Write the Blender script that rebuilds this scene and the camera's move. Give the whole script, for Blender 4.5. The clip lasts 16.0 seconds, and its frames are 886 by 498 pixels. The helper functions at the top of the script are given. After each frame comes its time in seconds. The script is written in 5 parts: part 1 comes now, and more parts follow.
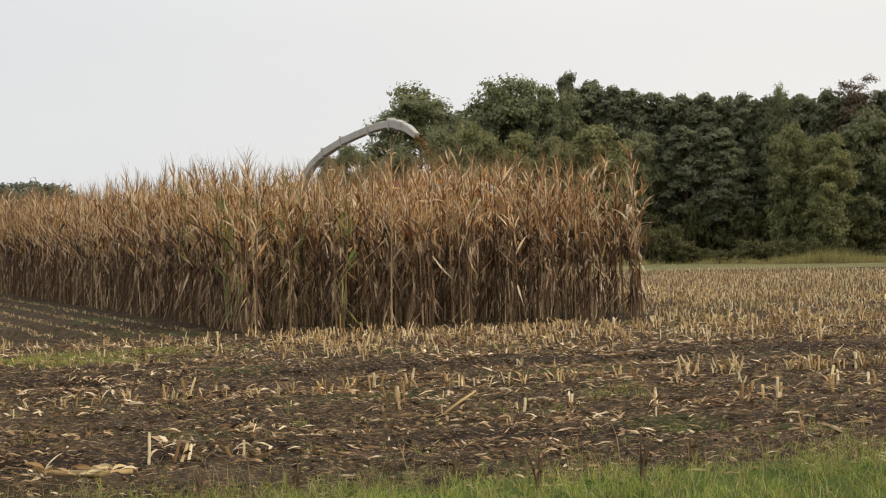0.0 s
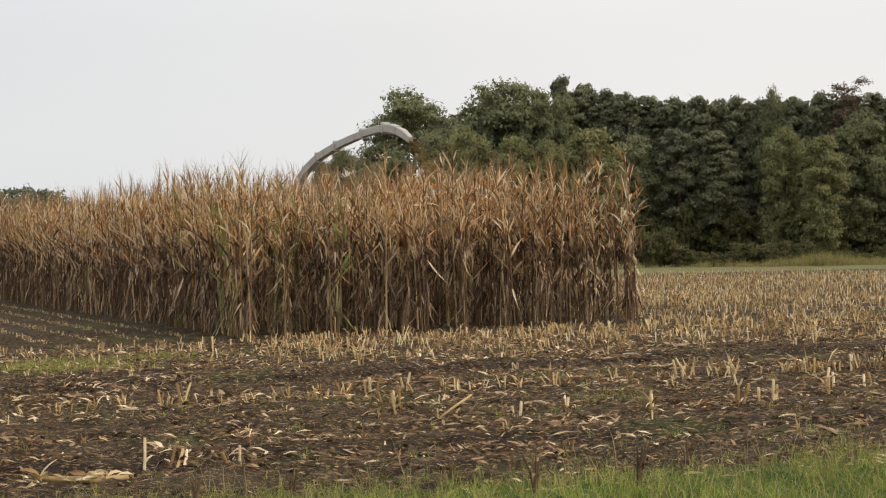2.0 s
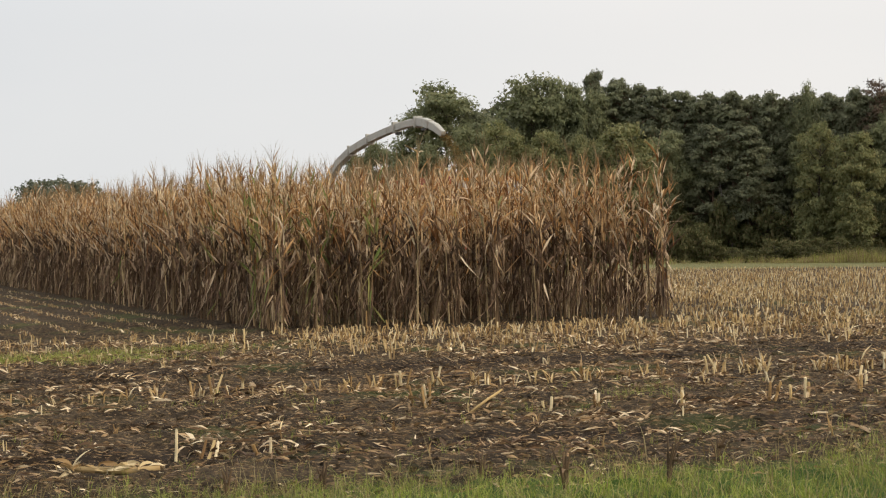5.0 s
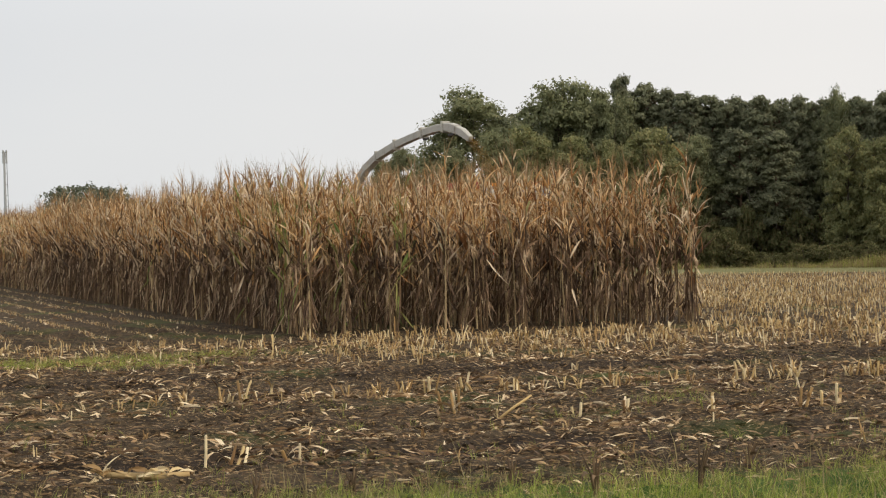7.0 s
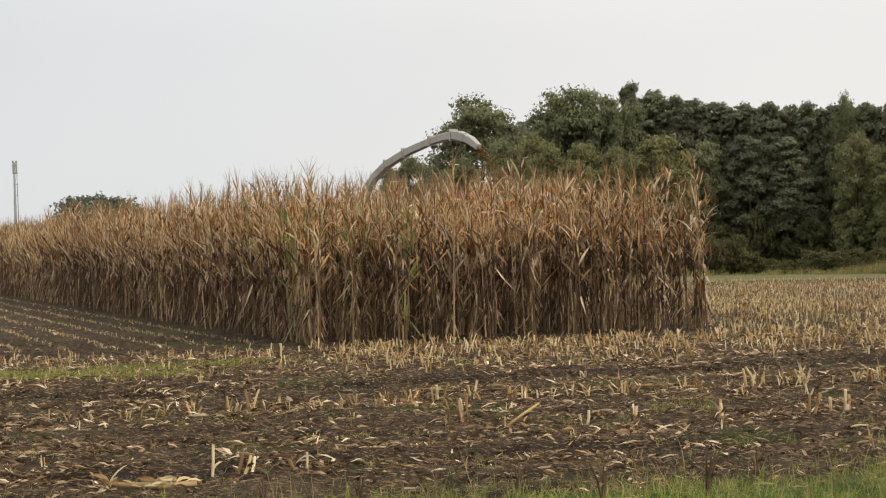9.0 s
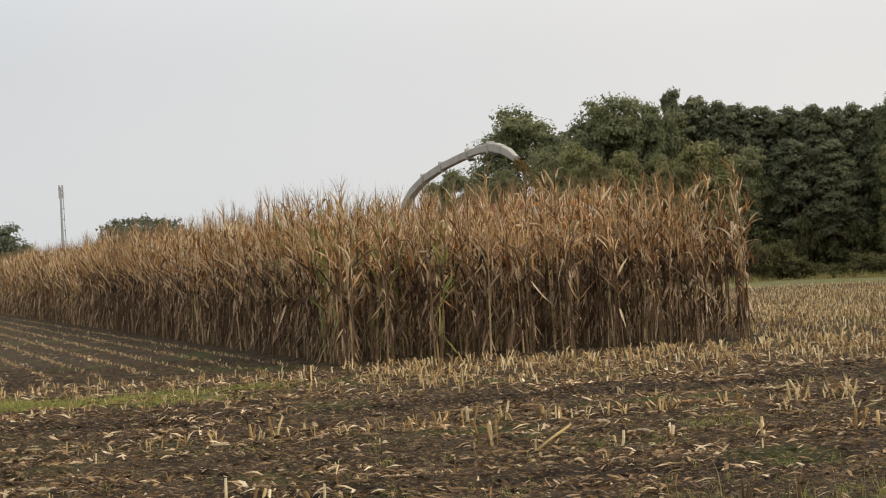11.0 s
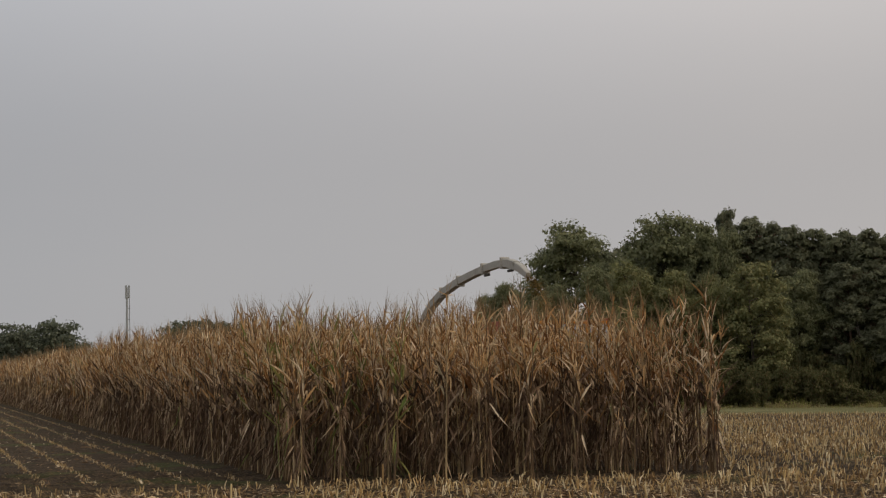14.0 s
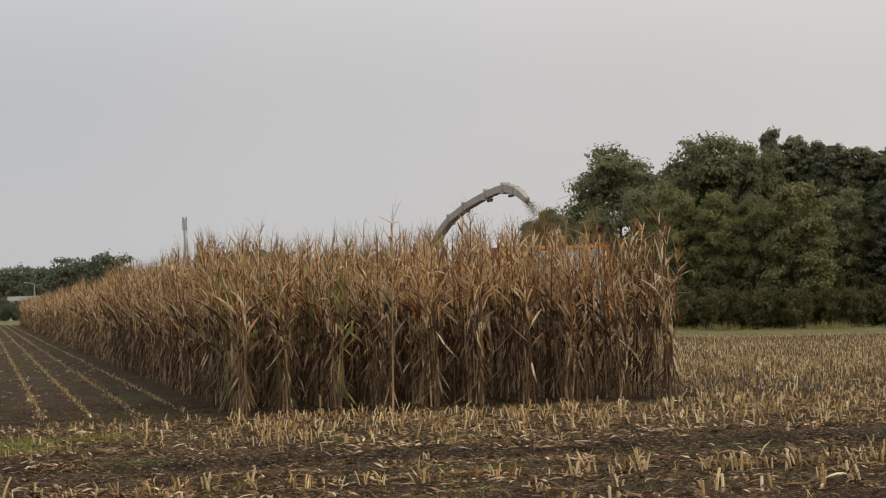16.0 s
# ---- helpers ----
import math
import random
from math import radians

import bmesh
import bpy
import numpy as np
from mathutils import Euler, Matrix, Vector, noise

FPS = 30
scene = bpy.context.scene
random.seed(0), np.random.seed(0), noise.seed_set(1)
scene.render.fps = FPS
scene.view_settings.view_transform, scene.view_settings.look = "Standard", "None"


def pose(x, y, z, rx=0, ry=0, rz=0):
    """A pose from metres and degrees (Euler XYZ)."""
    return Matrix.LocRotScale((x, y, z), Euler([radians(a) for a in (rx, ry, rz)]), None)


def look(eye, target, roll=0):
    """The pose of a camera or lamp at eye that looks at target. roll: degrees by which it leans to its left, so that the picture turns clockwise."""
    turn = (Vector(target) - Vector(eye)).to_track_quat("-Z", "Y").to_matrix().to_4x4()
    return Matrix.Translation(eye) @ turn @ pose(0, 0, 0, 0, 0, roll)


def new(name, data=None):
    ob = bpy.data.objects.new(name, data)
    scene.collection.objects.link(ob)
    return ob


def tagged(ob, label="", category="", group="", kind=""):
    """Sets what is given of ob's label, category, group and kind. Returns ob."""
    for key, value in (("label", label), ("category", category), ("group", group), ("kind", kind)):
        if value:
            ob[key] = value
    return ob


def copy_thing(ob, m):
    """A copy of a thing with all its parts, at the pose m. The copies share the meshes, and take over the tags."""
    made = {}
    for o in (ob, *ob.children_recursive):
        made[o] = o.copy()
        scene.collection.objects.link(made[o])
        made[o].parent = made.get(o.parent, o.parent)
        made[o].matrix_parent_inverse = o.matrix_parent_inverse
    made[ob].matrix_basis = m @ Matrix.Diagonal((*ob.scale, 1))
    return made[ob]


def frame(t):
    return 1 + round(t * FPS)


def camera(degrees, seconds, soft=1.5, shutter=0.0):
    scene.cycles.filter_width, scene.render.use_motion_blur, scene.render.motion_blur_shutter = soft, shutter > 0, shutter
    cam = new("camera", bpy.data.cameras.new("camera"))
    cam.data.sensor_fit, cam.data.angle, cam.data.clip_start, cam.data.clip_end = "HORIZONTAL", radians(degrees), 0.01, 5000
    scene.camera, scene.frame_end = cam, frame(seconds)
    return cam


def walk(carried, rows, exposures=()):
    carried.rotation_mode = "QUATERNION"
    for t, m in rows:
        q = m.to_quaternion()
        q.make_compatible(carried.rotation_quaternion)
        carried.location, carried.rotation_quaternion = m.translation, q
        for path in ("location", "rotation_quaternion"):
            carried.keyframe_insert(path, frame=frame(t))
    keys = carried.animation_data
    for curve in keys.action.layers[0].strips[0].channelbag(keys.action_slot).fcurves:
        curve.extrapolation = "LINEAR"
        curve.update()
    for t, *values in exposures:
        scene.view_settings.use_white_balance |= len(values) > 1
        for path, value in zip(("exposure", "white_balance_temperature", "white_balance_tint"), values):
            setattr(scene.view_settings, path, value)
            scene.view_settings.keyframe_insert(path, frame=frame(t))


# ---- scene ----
cam = camera(32.78, 16.0, soft=1.2)
PATH = [  # seconds, heading, tilt, roll, x, y, z
    (0.0, -2.33, -0.77, -1.17, 0.010, -0.019, 1.678),
    (0.5, -2.00, -0.71, -1.22, 0.009, -0.016, 1.682),
    (1.0, -1.94, -0.57, -1.32, 0.003, -0.004, 1.679),
    (1.5, -1.91, -0.59, -1.29, 0.008, -0.010, 1.681),
    (2.0, -2.10, -0.62, -1.41, -0.001, -0.005, 1.677),
    (2.5, -2.62, -0.65, -1.29, 0.005, -0.002, 1.681),
    (3.0, -3.28, -0.61, -1.30, 0.007, 0.005, 1.680),
    (3.5, -3.58, -0.55, -1.20, 0.012, -0.005, 1.681),
    (6.0, -3.05, -0.97, -1.01, -0.013, -0.013, 1.681),
    (6.5, -3.04, -0.82, -1.18, -0.017, -0.007, 1.682),
    (7.0, -4.33, -0.61, -1.11, -0.017, 0.011, 1.684),
    (7.5, -4.91, -0.47, -1.07, -0.011, 0.005, 1.684),
    (8.0, -4.57, -0.41, -1.09, -0.015, -0.001, 1.685),
    (8.5, -4.06, -0.39, -1.22, -0.017, -0.004, 1.682),
    (9.0, -4.69, -0.29, -1.39, 0.007, 0.020, 1.682),
    (9.2, -6.01, -0.21, -1.65, 0.031, 0.043, 1.680),
    (11.3, -6.82, 0.42, -3.36, 0.241, 0.712, 1.727),
    (11.5, -10.79, 0.77, -5.31, 0.321, 0.808, 1.749),
    (12.0, -16.97, 4.08, -6.36, 0.527, 1.067, 1.812),
    (12.5, -14.31, 6.65, -0.87, 0.783, 1.100, 1.799),
    (13.0, -7.76, 2.40, -2.23, 1.078, 1.091, 1.788),
    (13.5, -10.11, 5.66, -2.27, 1.491, 1.172, 1.825),
    (14.0, -9.07, 4.58, -0.91, 1.921, 1.367, 1.774),
    (14.5, -10.67, 3.20, -2.63, 2.371, 1.588, 1.777),
    (15.0, -10.30, 2.58, -1.54, 2.829, 1.757, 1.768),
    (15.5, -10.11, 1.89, -1.73, 3.222, 1.946, 1.754),
    (16.0, -11.63, 1.84, -1.86, 3.743, 2.169, 1.763),
]


def aim(heading, tilt, roll, x, y, z):
    h, p = radians(heading), radians(tilt)
    way = Vector((math.sin(h) * math.cos(p), math.cos(h) * math.cos(p), math.sin(p)))
    eye = Vector((x, y, z))
    return look(eye, eye + way, roll)


EXPOSURES = [(0, 0.02, 6500, 10), (9.2, 0.0, 6500, 10), (11.5, -0.25, 6500, 10), (12.0, -0.62, 6500, 11), (12.5, -1.05, 6500, 12), (13.0, -0.82, 6500, 12),
             (13.5, -0.72, 6500, 12), (14.0, -0.95, 6550, 13), (14.5, -0.68, 6600, 13), (15.0, -0.6, 6600, 13), (15.5, -0.5, 6600, 12), (16.0, -0.48, 6600, 12)]
walk(cam, [(r[0], aim(*r[1:])) for r in PATH], EXPOSURES)

# ---- light: a bright overcast sky with a weak veiled sun ----
SUN_UP, SUN_TURN = radians(38), radians(116.6)
world = bpy.data.worlds.new("overcast_sky")
scene.world = world
world.use_nodes = True
wn, wl = world.node_tree.nodes, world.node_tree.links
wn.clear()
sky = wn.new("ShaderNodeTexSky")
sky.sky_type, sky.sun_disc = "NISHITA", False
sky.sun_elevation, sky.sun_rotation = SUN_UP, SUN_TURN
scaled = wn.new("ShaderNodeVectorMath")
scaled.operation = "SCALE"
scaled.inputs["Scale"].default_value = 0.1
wl.new(sky.outputs["Color"], scaled.inputs[0])
coords = wn.new("ShaderNodeTexCoord")
stretch = wn.new("ShaderNodeMapping")
stretch.inputs["Scale"].default_value = (1.2, 1.2, 3.0)
wl.new(coords.outputs["Generated"], stretch.inputs["Vector"])
cloud = wn.new("ShaderNodeTexNoise")
cloud.inputs["Scale"].default_value = 2.2
cloud.inputs["Detail"].default_value = 5
wl.new(stretch.outputs["Vector"], cloud.inputs["Vector"])
tone = wn.new("ShaderNodeValToRGB")
tone.color_ramp.elements[0].position, tone.color_ramp.elements[0].color = 0.2, (0.735, 0.755, 0.775, 1)
tone.color_ramp.elements[1].position, tone.color_ramp.elements[1].color = 0.8, (0.91, 0.887, 0.86, 1)
side = wn.new("ShaderNodeSeparateXYZ")
wl.new(coords.outputs["Generated"], side.inputs[0])
across = wn.new("ShaderNodeMapRange")
across.interpolation_type = "SMOOTHSTEP"
across.inputs["From Min"].default_value, across.inputs["From Max"].default_value = -0.55, 0.2
wl.new(side.outputs["X"], across.inputs["Value"])
both = wn.new("ShaderNodeMix")
both.inputs["Factor"].default_value = 0.62
wl.new(cloud.outputs["Fac"], both.inputs["A"])
wl.new(across.outputs["Result"], both.inputs["B"])
wl.new(both.outputs["Result"], tone.inputs["Fac"])
veil = wn.new("ShaderNodeMix")
veil.data_type = "RGBA"
veil.inputs["Factor"].default_value = 0.95
wl.new(scaled.outputs["Vector"], veil.inputs["A"])
wl.new(tone.outputs["Color"], veil.inputs["B"])
higher = wn.new("ShaderNodeMapRange")
higher.interpolation_type = "SMOOTHSTEP"
higher.inputs["From Min"].default_value, higher.inputs["From Max"].default_value = 0.12, 0.36
higher.inputs["To Min"].default_value, higher.inputs["To Max"].default_value = 0.97, 1.5
wl.new(side.outputs["Z"], higher.inputs["Value"])
glow = wn.new("ShaderNodeBackground")
wl.new(higher.outputs["Result"], glow.inputs["Strength"])
wl.new(veil.outputs["Result"], glow.inputs["Color"])
wout = wn.new("ShaderNodeOutputWorld")
wl.new(glow.outputs["Background"], wout.inputs["Surface"])

sun = bpy.data.lights.new("sun", "SUN")
sun.energy, sun.angle, sun.color = 1.55, radians(12), (1.0, 0.86, 0.66)
# the sun stands behind the camera, to its right
sun_from = Vector((0.70, -0.35, 0.62)) * 100
new("sun", sun).matrix_world = look(sun_from, (0, 0, 0))

# ---- plan ----
U = np.array((-0.479, 0.878))     # along the maize rows
V = np.array((0.878, 0.479))      # across them
F = np.array((0.955, 0.298))      # along the headland
N = np.array((-0.298, 0.955))     # across the headland
CORNER = np.array((-4.1, 24.6))   # front end of the first row
ROW, ROWS, STRIP = 0.75, 10, 150.0
VERGE = 9.7                       # the grass verge ends here, across the headland
rng = np.random.default_rng(7)


# ---- materials ----
def material(name, rough=0.8, metal=0.0, spec=0.3):
    m = bpy.data.materials.new(name)
    m.use_nodes = True
    b = m.node_tree.nodes["Principled BSDF"]
    b.inputs["Roughness"].default_value, b.inputs["Metallic"].default_value = rough, metal
    b.inputs["Specular IOR Level"].default_value = spec
    return m, m.node_tree.nodes, m.node_tree.links, b


def ramp(nodes, stops):
    r = nodes.new("ShaderNodeValToRGB")
    while len(r.color_ramp.elements) < len(stops):
        r.color_ramp.elements.new(0.5)
    for e, (p, c) in zip(r.color_ramp.elements, stops):
        e.position, e.color = p, (*c, 1)
    return r


def mix(nodes, links, a, b, fac, kind="MIX"):
    x = nodes.new("ShaderNodeMix")
    x.data_type, x.blend_type = "RGBA", kind
    for sock, v in (("A", a), ("B", b), ("Factor", fac)):
        if isinstance(v, (int, float)):
            x.inputs[sock].default_value = v
        elif isinstance(v, tuple):
            x.inputs[sock].default_value = (*v, 1)
        else:
            links.new(v, x.inputs[sock])
    return x.outputs["Result"]


def noise_at(nodes, links, scale, detail=4, vec=None, rough=0.55):
    n = nodes.new("ShaderNodeTexNoise")
    n.inputs["Scale"].default_value, n.inputs["Detail"].default_value = scale, detail
    n.inputs["Roughness"].default_value = rough
    if vec is not None:
        links.new(vec, n.inputs["Vector"])
    return n.outputs["Fac"]


def position(nodes):
    return nodes.new("ShaderNodeNewGeometry").outputs["Position"]


def bump(nodes, links, b, height, strength, distance):
    n = nodes.new("ShaderNodeBump")
    n.inputs["Strength"].default_value, n.inputs["Distance"].default_value = strength, distance
    links.new(height, n.inputs["Height"])
    links.new(n.outputs["Normal"], b.inputs["Normal"])


def plant_material(name, stops, translucent=0.25, rough=0.75, patch=0.4, patch_colour=(0.2, 0.13, 0.06), spec=0.3):
    """Leafy stuff: one tone for each leaf, blotches on it, and light through it."""
    m, n, l, b = material(name, rough, 0.0, spec)
    g = n.new("ShaderNodeNewGeometry")
    o = n.new("ShaderNodeObjectInfo")
    add = n.new("ShaderNodeMath")
    add.operation = "ADD"
    l.new(g.outputs["Random Per Island"], add.inputs[0])
    l.new(o.outputs["Random"], add.inputs[1])
    wrap = n.new("ShaderNodeMath")
    wrap.operation = "FRACT"
    l.new(add.outputs[0], wrap.inputs[0])
    r = ramp(n, stops)
    l.new(wrap.outputs[0], r.inputs["Fac"])
    blot = ramp(n, [(0.45, (0, 0, 0)), (0.75, (patch, patch, patch))])
    l.new(noise_at(n, l, 9, 3, g.outputs["Position"]), blot.inputs["Fac"])
    col = mix(n, l, r.outputs["Color"], patch_colour, blot.outputs["Color"])
    wide = ramp(n, [(0.35, (0.72, 0.72, 0.74)), (0.65, (1.0, 1.0, 1.0))])
    l.new(noise_at(n, l, 0.8, 2, g.outputs["Position"]), wide.inputs["Fac"])
    col = mix(n, l, col, wide.outputs["Color"], 1.0, "MULTIPLY")
    l.new(col, b.inputs["Base Color"])
    if translucent:
        t = n.new("ShaderNodeBsdfTranslucent")
        l.new(col, t.inputs["Color"])
        s = n.new("ShaderNodeMixShader")
        s.inputs["Fac"].default_value = translucent
        l.new(b.outputs[0], s.inputs[1])
        l.new(t.outputs[0], s.inputs[2])
        l.new(s.outputs[0], n["Material Output"].inputs["Surface"])
    return m


MAIZE_LEAF = plant_material("dry_maize_leaf", [(0.0, (0.17, 0.07, 0.025)), (0.22, (0.38, 0.185, 0.065)), (0.42, (0.62, 0.37, 0.155)),
                            (0.66, (0.80, 0.555, 0.29)), (0.96, (0.94, 0.79, 0.56)), (1.0, (0.26, 0.27, 0.08))], 0.22)
# withered leaves; dark tones also paint shade between rows, pale ones highlights
MAIZE_OLD_SHADED = plant_material("withered_shaded_maize_leaf", [(0.0, (0.045, 0.026, 0.015)), (0.4, (0.12, 0.07, 0.042)), (0.68, (0.29, 0.185, 0.11)),
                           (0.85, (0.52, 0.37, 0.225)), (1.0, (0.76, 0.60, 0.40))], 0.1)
MAIZE_GREEN = plant_material("half_green_maize_leaf", [(0.0, (0.15, 0.21, 0.05)), (0.5, (0.25, 0.29, 0.08)), (1.0, (0.42, 0.36, 0.12))], 0.25)
# dry stalks, coloured darker to paint the shade inside the crop
MAIZE_STALK_SHADED = plant_material("dry_shaded_maize_stalk", [(0.0, (0.07, 0.04, 0.02)), (0.6, (0.17, 0.105, 0.05)), (1.0, (0.56, 0.42, 0.22))], 0)
TASSEL = plant_material("dry_tassel", [(0.0, (0.26, 0.16, 0.075)), (1.0, (0.46, 0.32, 0.17))], 0.15)
STRAW = plant_material("pale_stubble", [(0.0, (0.22, 0.125, 0.05)), (0.3, (0.46, 0.29, 0.11)), (0.65, (0.68, 0.50, 0.23)), (1.0, (0.88, 0.75, 0.48))], 0, 0.7)
LITTER = plant_material("maize_litter", [(0.0, (0.08, 0.046, 0.026)), (0.4, (0.19, 0.112, 0.056)), (0.75, (0.46, 0.30, 0.145)), (1.0, (0.92, 0.76, 0.50))], 0.1)
GRASS = plant_material("verge_grass", [(0.0, (0.18, 0.22, 0.03)), (0.5, (0.33, 0.40, 0.06)), (0.85, (0.46, 0.47, 0.12)), (1.0, (0.56, 0.45, 0.2))], 0.3, 0.6, 0.2)
DRY_GRASS = plant_material("dry_grass", [(0.0, (0.20, 0.15, 0.06)), (0.6, (0.34, 0.27, 0.12)), (1.0, (0.48, 0.40, 0.2))], 0.25)
WEED = plant_material("dead_weed", [(0.0, (0.07, 0.045, 0.025)), (1.0, (0.2, 0.13, 0.07))], 0)
# leaf colours of the wood, lifted and greyed to stand in for haze
OAK = plant_material("oak_leaves", [(0.0, (0.19, 0.21, 0.105)), (0.6, (0.245, 0.26, 0.13)), (1.0, (0.31, 0.30, 0.15))], 0.4, 0.6, 0.2, (0.12, 0.11, 0.06), 0.25)
LIME = plant_material("light_green_leaves", [(0.0, (0.20, 0.22, 0.092)), (0.6, (0.26, 0.265, 0.115)), (1.0, (0.35, 0.305, 0.13))], 0.4, 0.6, 0.2, (0.17, 0.14, 0.06), 0.25)
PINE = plant_material("haze_lifted_pine_needles", [(0.0, (0.17, 0.185, 0.108)), (0.6, (0.215, 0.225, 0.13)), (1.0, (0.26, 0.255, 0.15))], 0.4, 0.65, 0.2, (0.11, 0.12, 0.075), 0.25)
FAR_LEAVES = plant_material("distant_leaves", [(0.0, (0.13, 0.15, 0.105)), (0.6, (0.16, 0.18, 0.12)), (1.0, (0.20, 0.205, 0.135))], 0.35, 0.6, 0.1, (0.08, 0.07, 0.05), 0.2)
LARCH = plant_material("bare_brown_twigs", [(0.0, (0.09, 0.06, 0.04)), (1.0, (0.17, 0.12, 0.08))], 0.1)
SHRUB = plant_material("shrub_leaves", [(0.0, (0.085, 0.10, 0.038)), (0.7, (0.14, 0.145, 0.055)), (1.0, (0.24, 0.19, 0.09))], 0.45)


def bark_material(name, a, b_):
    m, n, l, b = material(name, 0.9)
    r = ramp(n, [(0.35, a), (0.7, b_)])
    p = position(n)
    f = noise_at(n, l, 6, 6, p)
    l.new(f, r.inputs["Fac"])
    l.new(r.outputs["Color"], b.inputs["Base Color"])
    bump(n, l, b, f, 0.6, 0.05)
    return m


DEAD_BARK = bark_material("bleached_dead_wood", (0.12, 0.105, 0.085), (0.24, 0.21, 0.18))
BARK = bark_material("tree_bark", (0.05, 0.04, 0.03), (0.13, 0.10, 0.08))
PINE_BARK = bark_material("pine_bark", (0.09, 0.05, 0.035), (0.20, 0.13, 0.09))


def painted(name, colour, dirt=(0.18, 0.14, 0.10), rough=0.5, metal=0.0, amount=0.55, scale=2.5):
    m, n, l, b = material(name, rough, metal)
    p = position(n)
    r = ramp(n, [(0.5, (0, 0, 0)), (0.8, (amount, amount, amount))])
    l.new(noise_at(n, l, scale, 6, p, 0.65), r.inputs["Fac"])
    fine = ramp(n, [(0.3, (0.86, 0.86, 0.86)), (0.7, (1, 1, 1))])
    l.new(noise_at(n, l, scale * 8, 3, p), fine.inputs["Fac"])
    col = mix(n, l, colour, dirt, r.outputs["Color"])
    l.new(mix(n, l, col, fine.outputs["Color"], 1.0, "MULTIPLY"), b.inputs["Base Color"])
    bump(n, l, b, noise_at(n, l, scale * 6, 4, p), 0.15, 0.01)
    return m


ORANGE = painted("orange_paint", (0.62, 0.22, 0.02))
RED = painted("faded_red_paint", (0.42, 0.09, 0.05))
BOARD = painted("weathered_grey_boards", (0.42, 0.44, 0.47), (0.22, 0.21, 0.2), 0.65)
SPOUT = painted("dusty_white_paint", (0.43, 0.41, 0.36), (0.18, 0.14, 0.10), 0.6)
DARK = painted("dark_steel", (0.06, 0.055, 0.05))
RUBBER = painted("tyre_rubber", (0.025, 0.025, 0.025), (0.12, 0.09, 0.07), 0.85)
YELLOW = painted("yellow_plate", (0.55, 0.42, 0.08), amount=0.2)
REFLECT = painted("red_reflector", (0.75, 0.04, 0.02), rough=0.3, amount=0.1)
STEEL = painted("galvanised_steel", (0.40, 0.41, 0.42), (0.25, 0.24, 0.23), 0.5, 0.6)
WHITE = painted("white_wall", (0.72, 0.72, 0.70), rough=0.7)
PALE_WALL = painted("pale_grey_wall", (0.50, 0.50, 0.48), rough=0.75)
CAR_PAINT = painted("silver_car_paint", (0.55, 0.56, 0.58), rough=0.3, metal=0.4, amount=0.1)
GLASS = painted("dark_glass", (0.02, 0.025, 0.03), rough=0.08, amount=0.05)


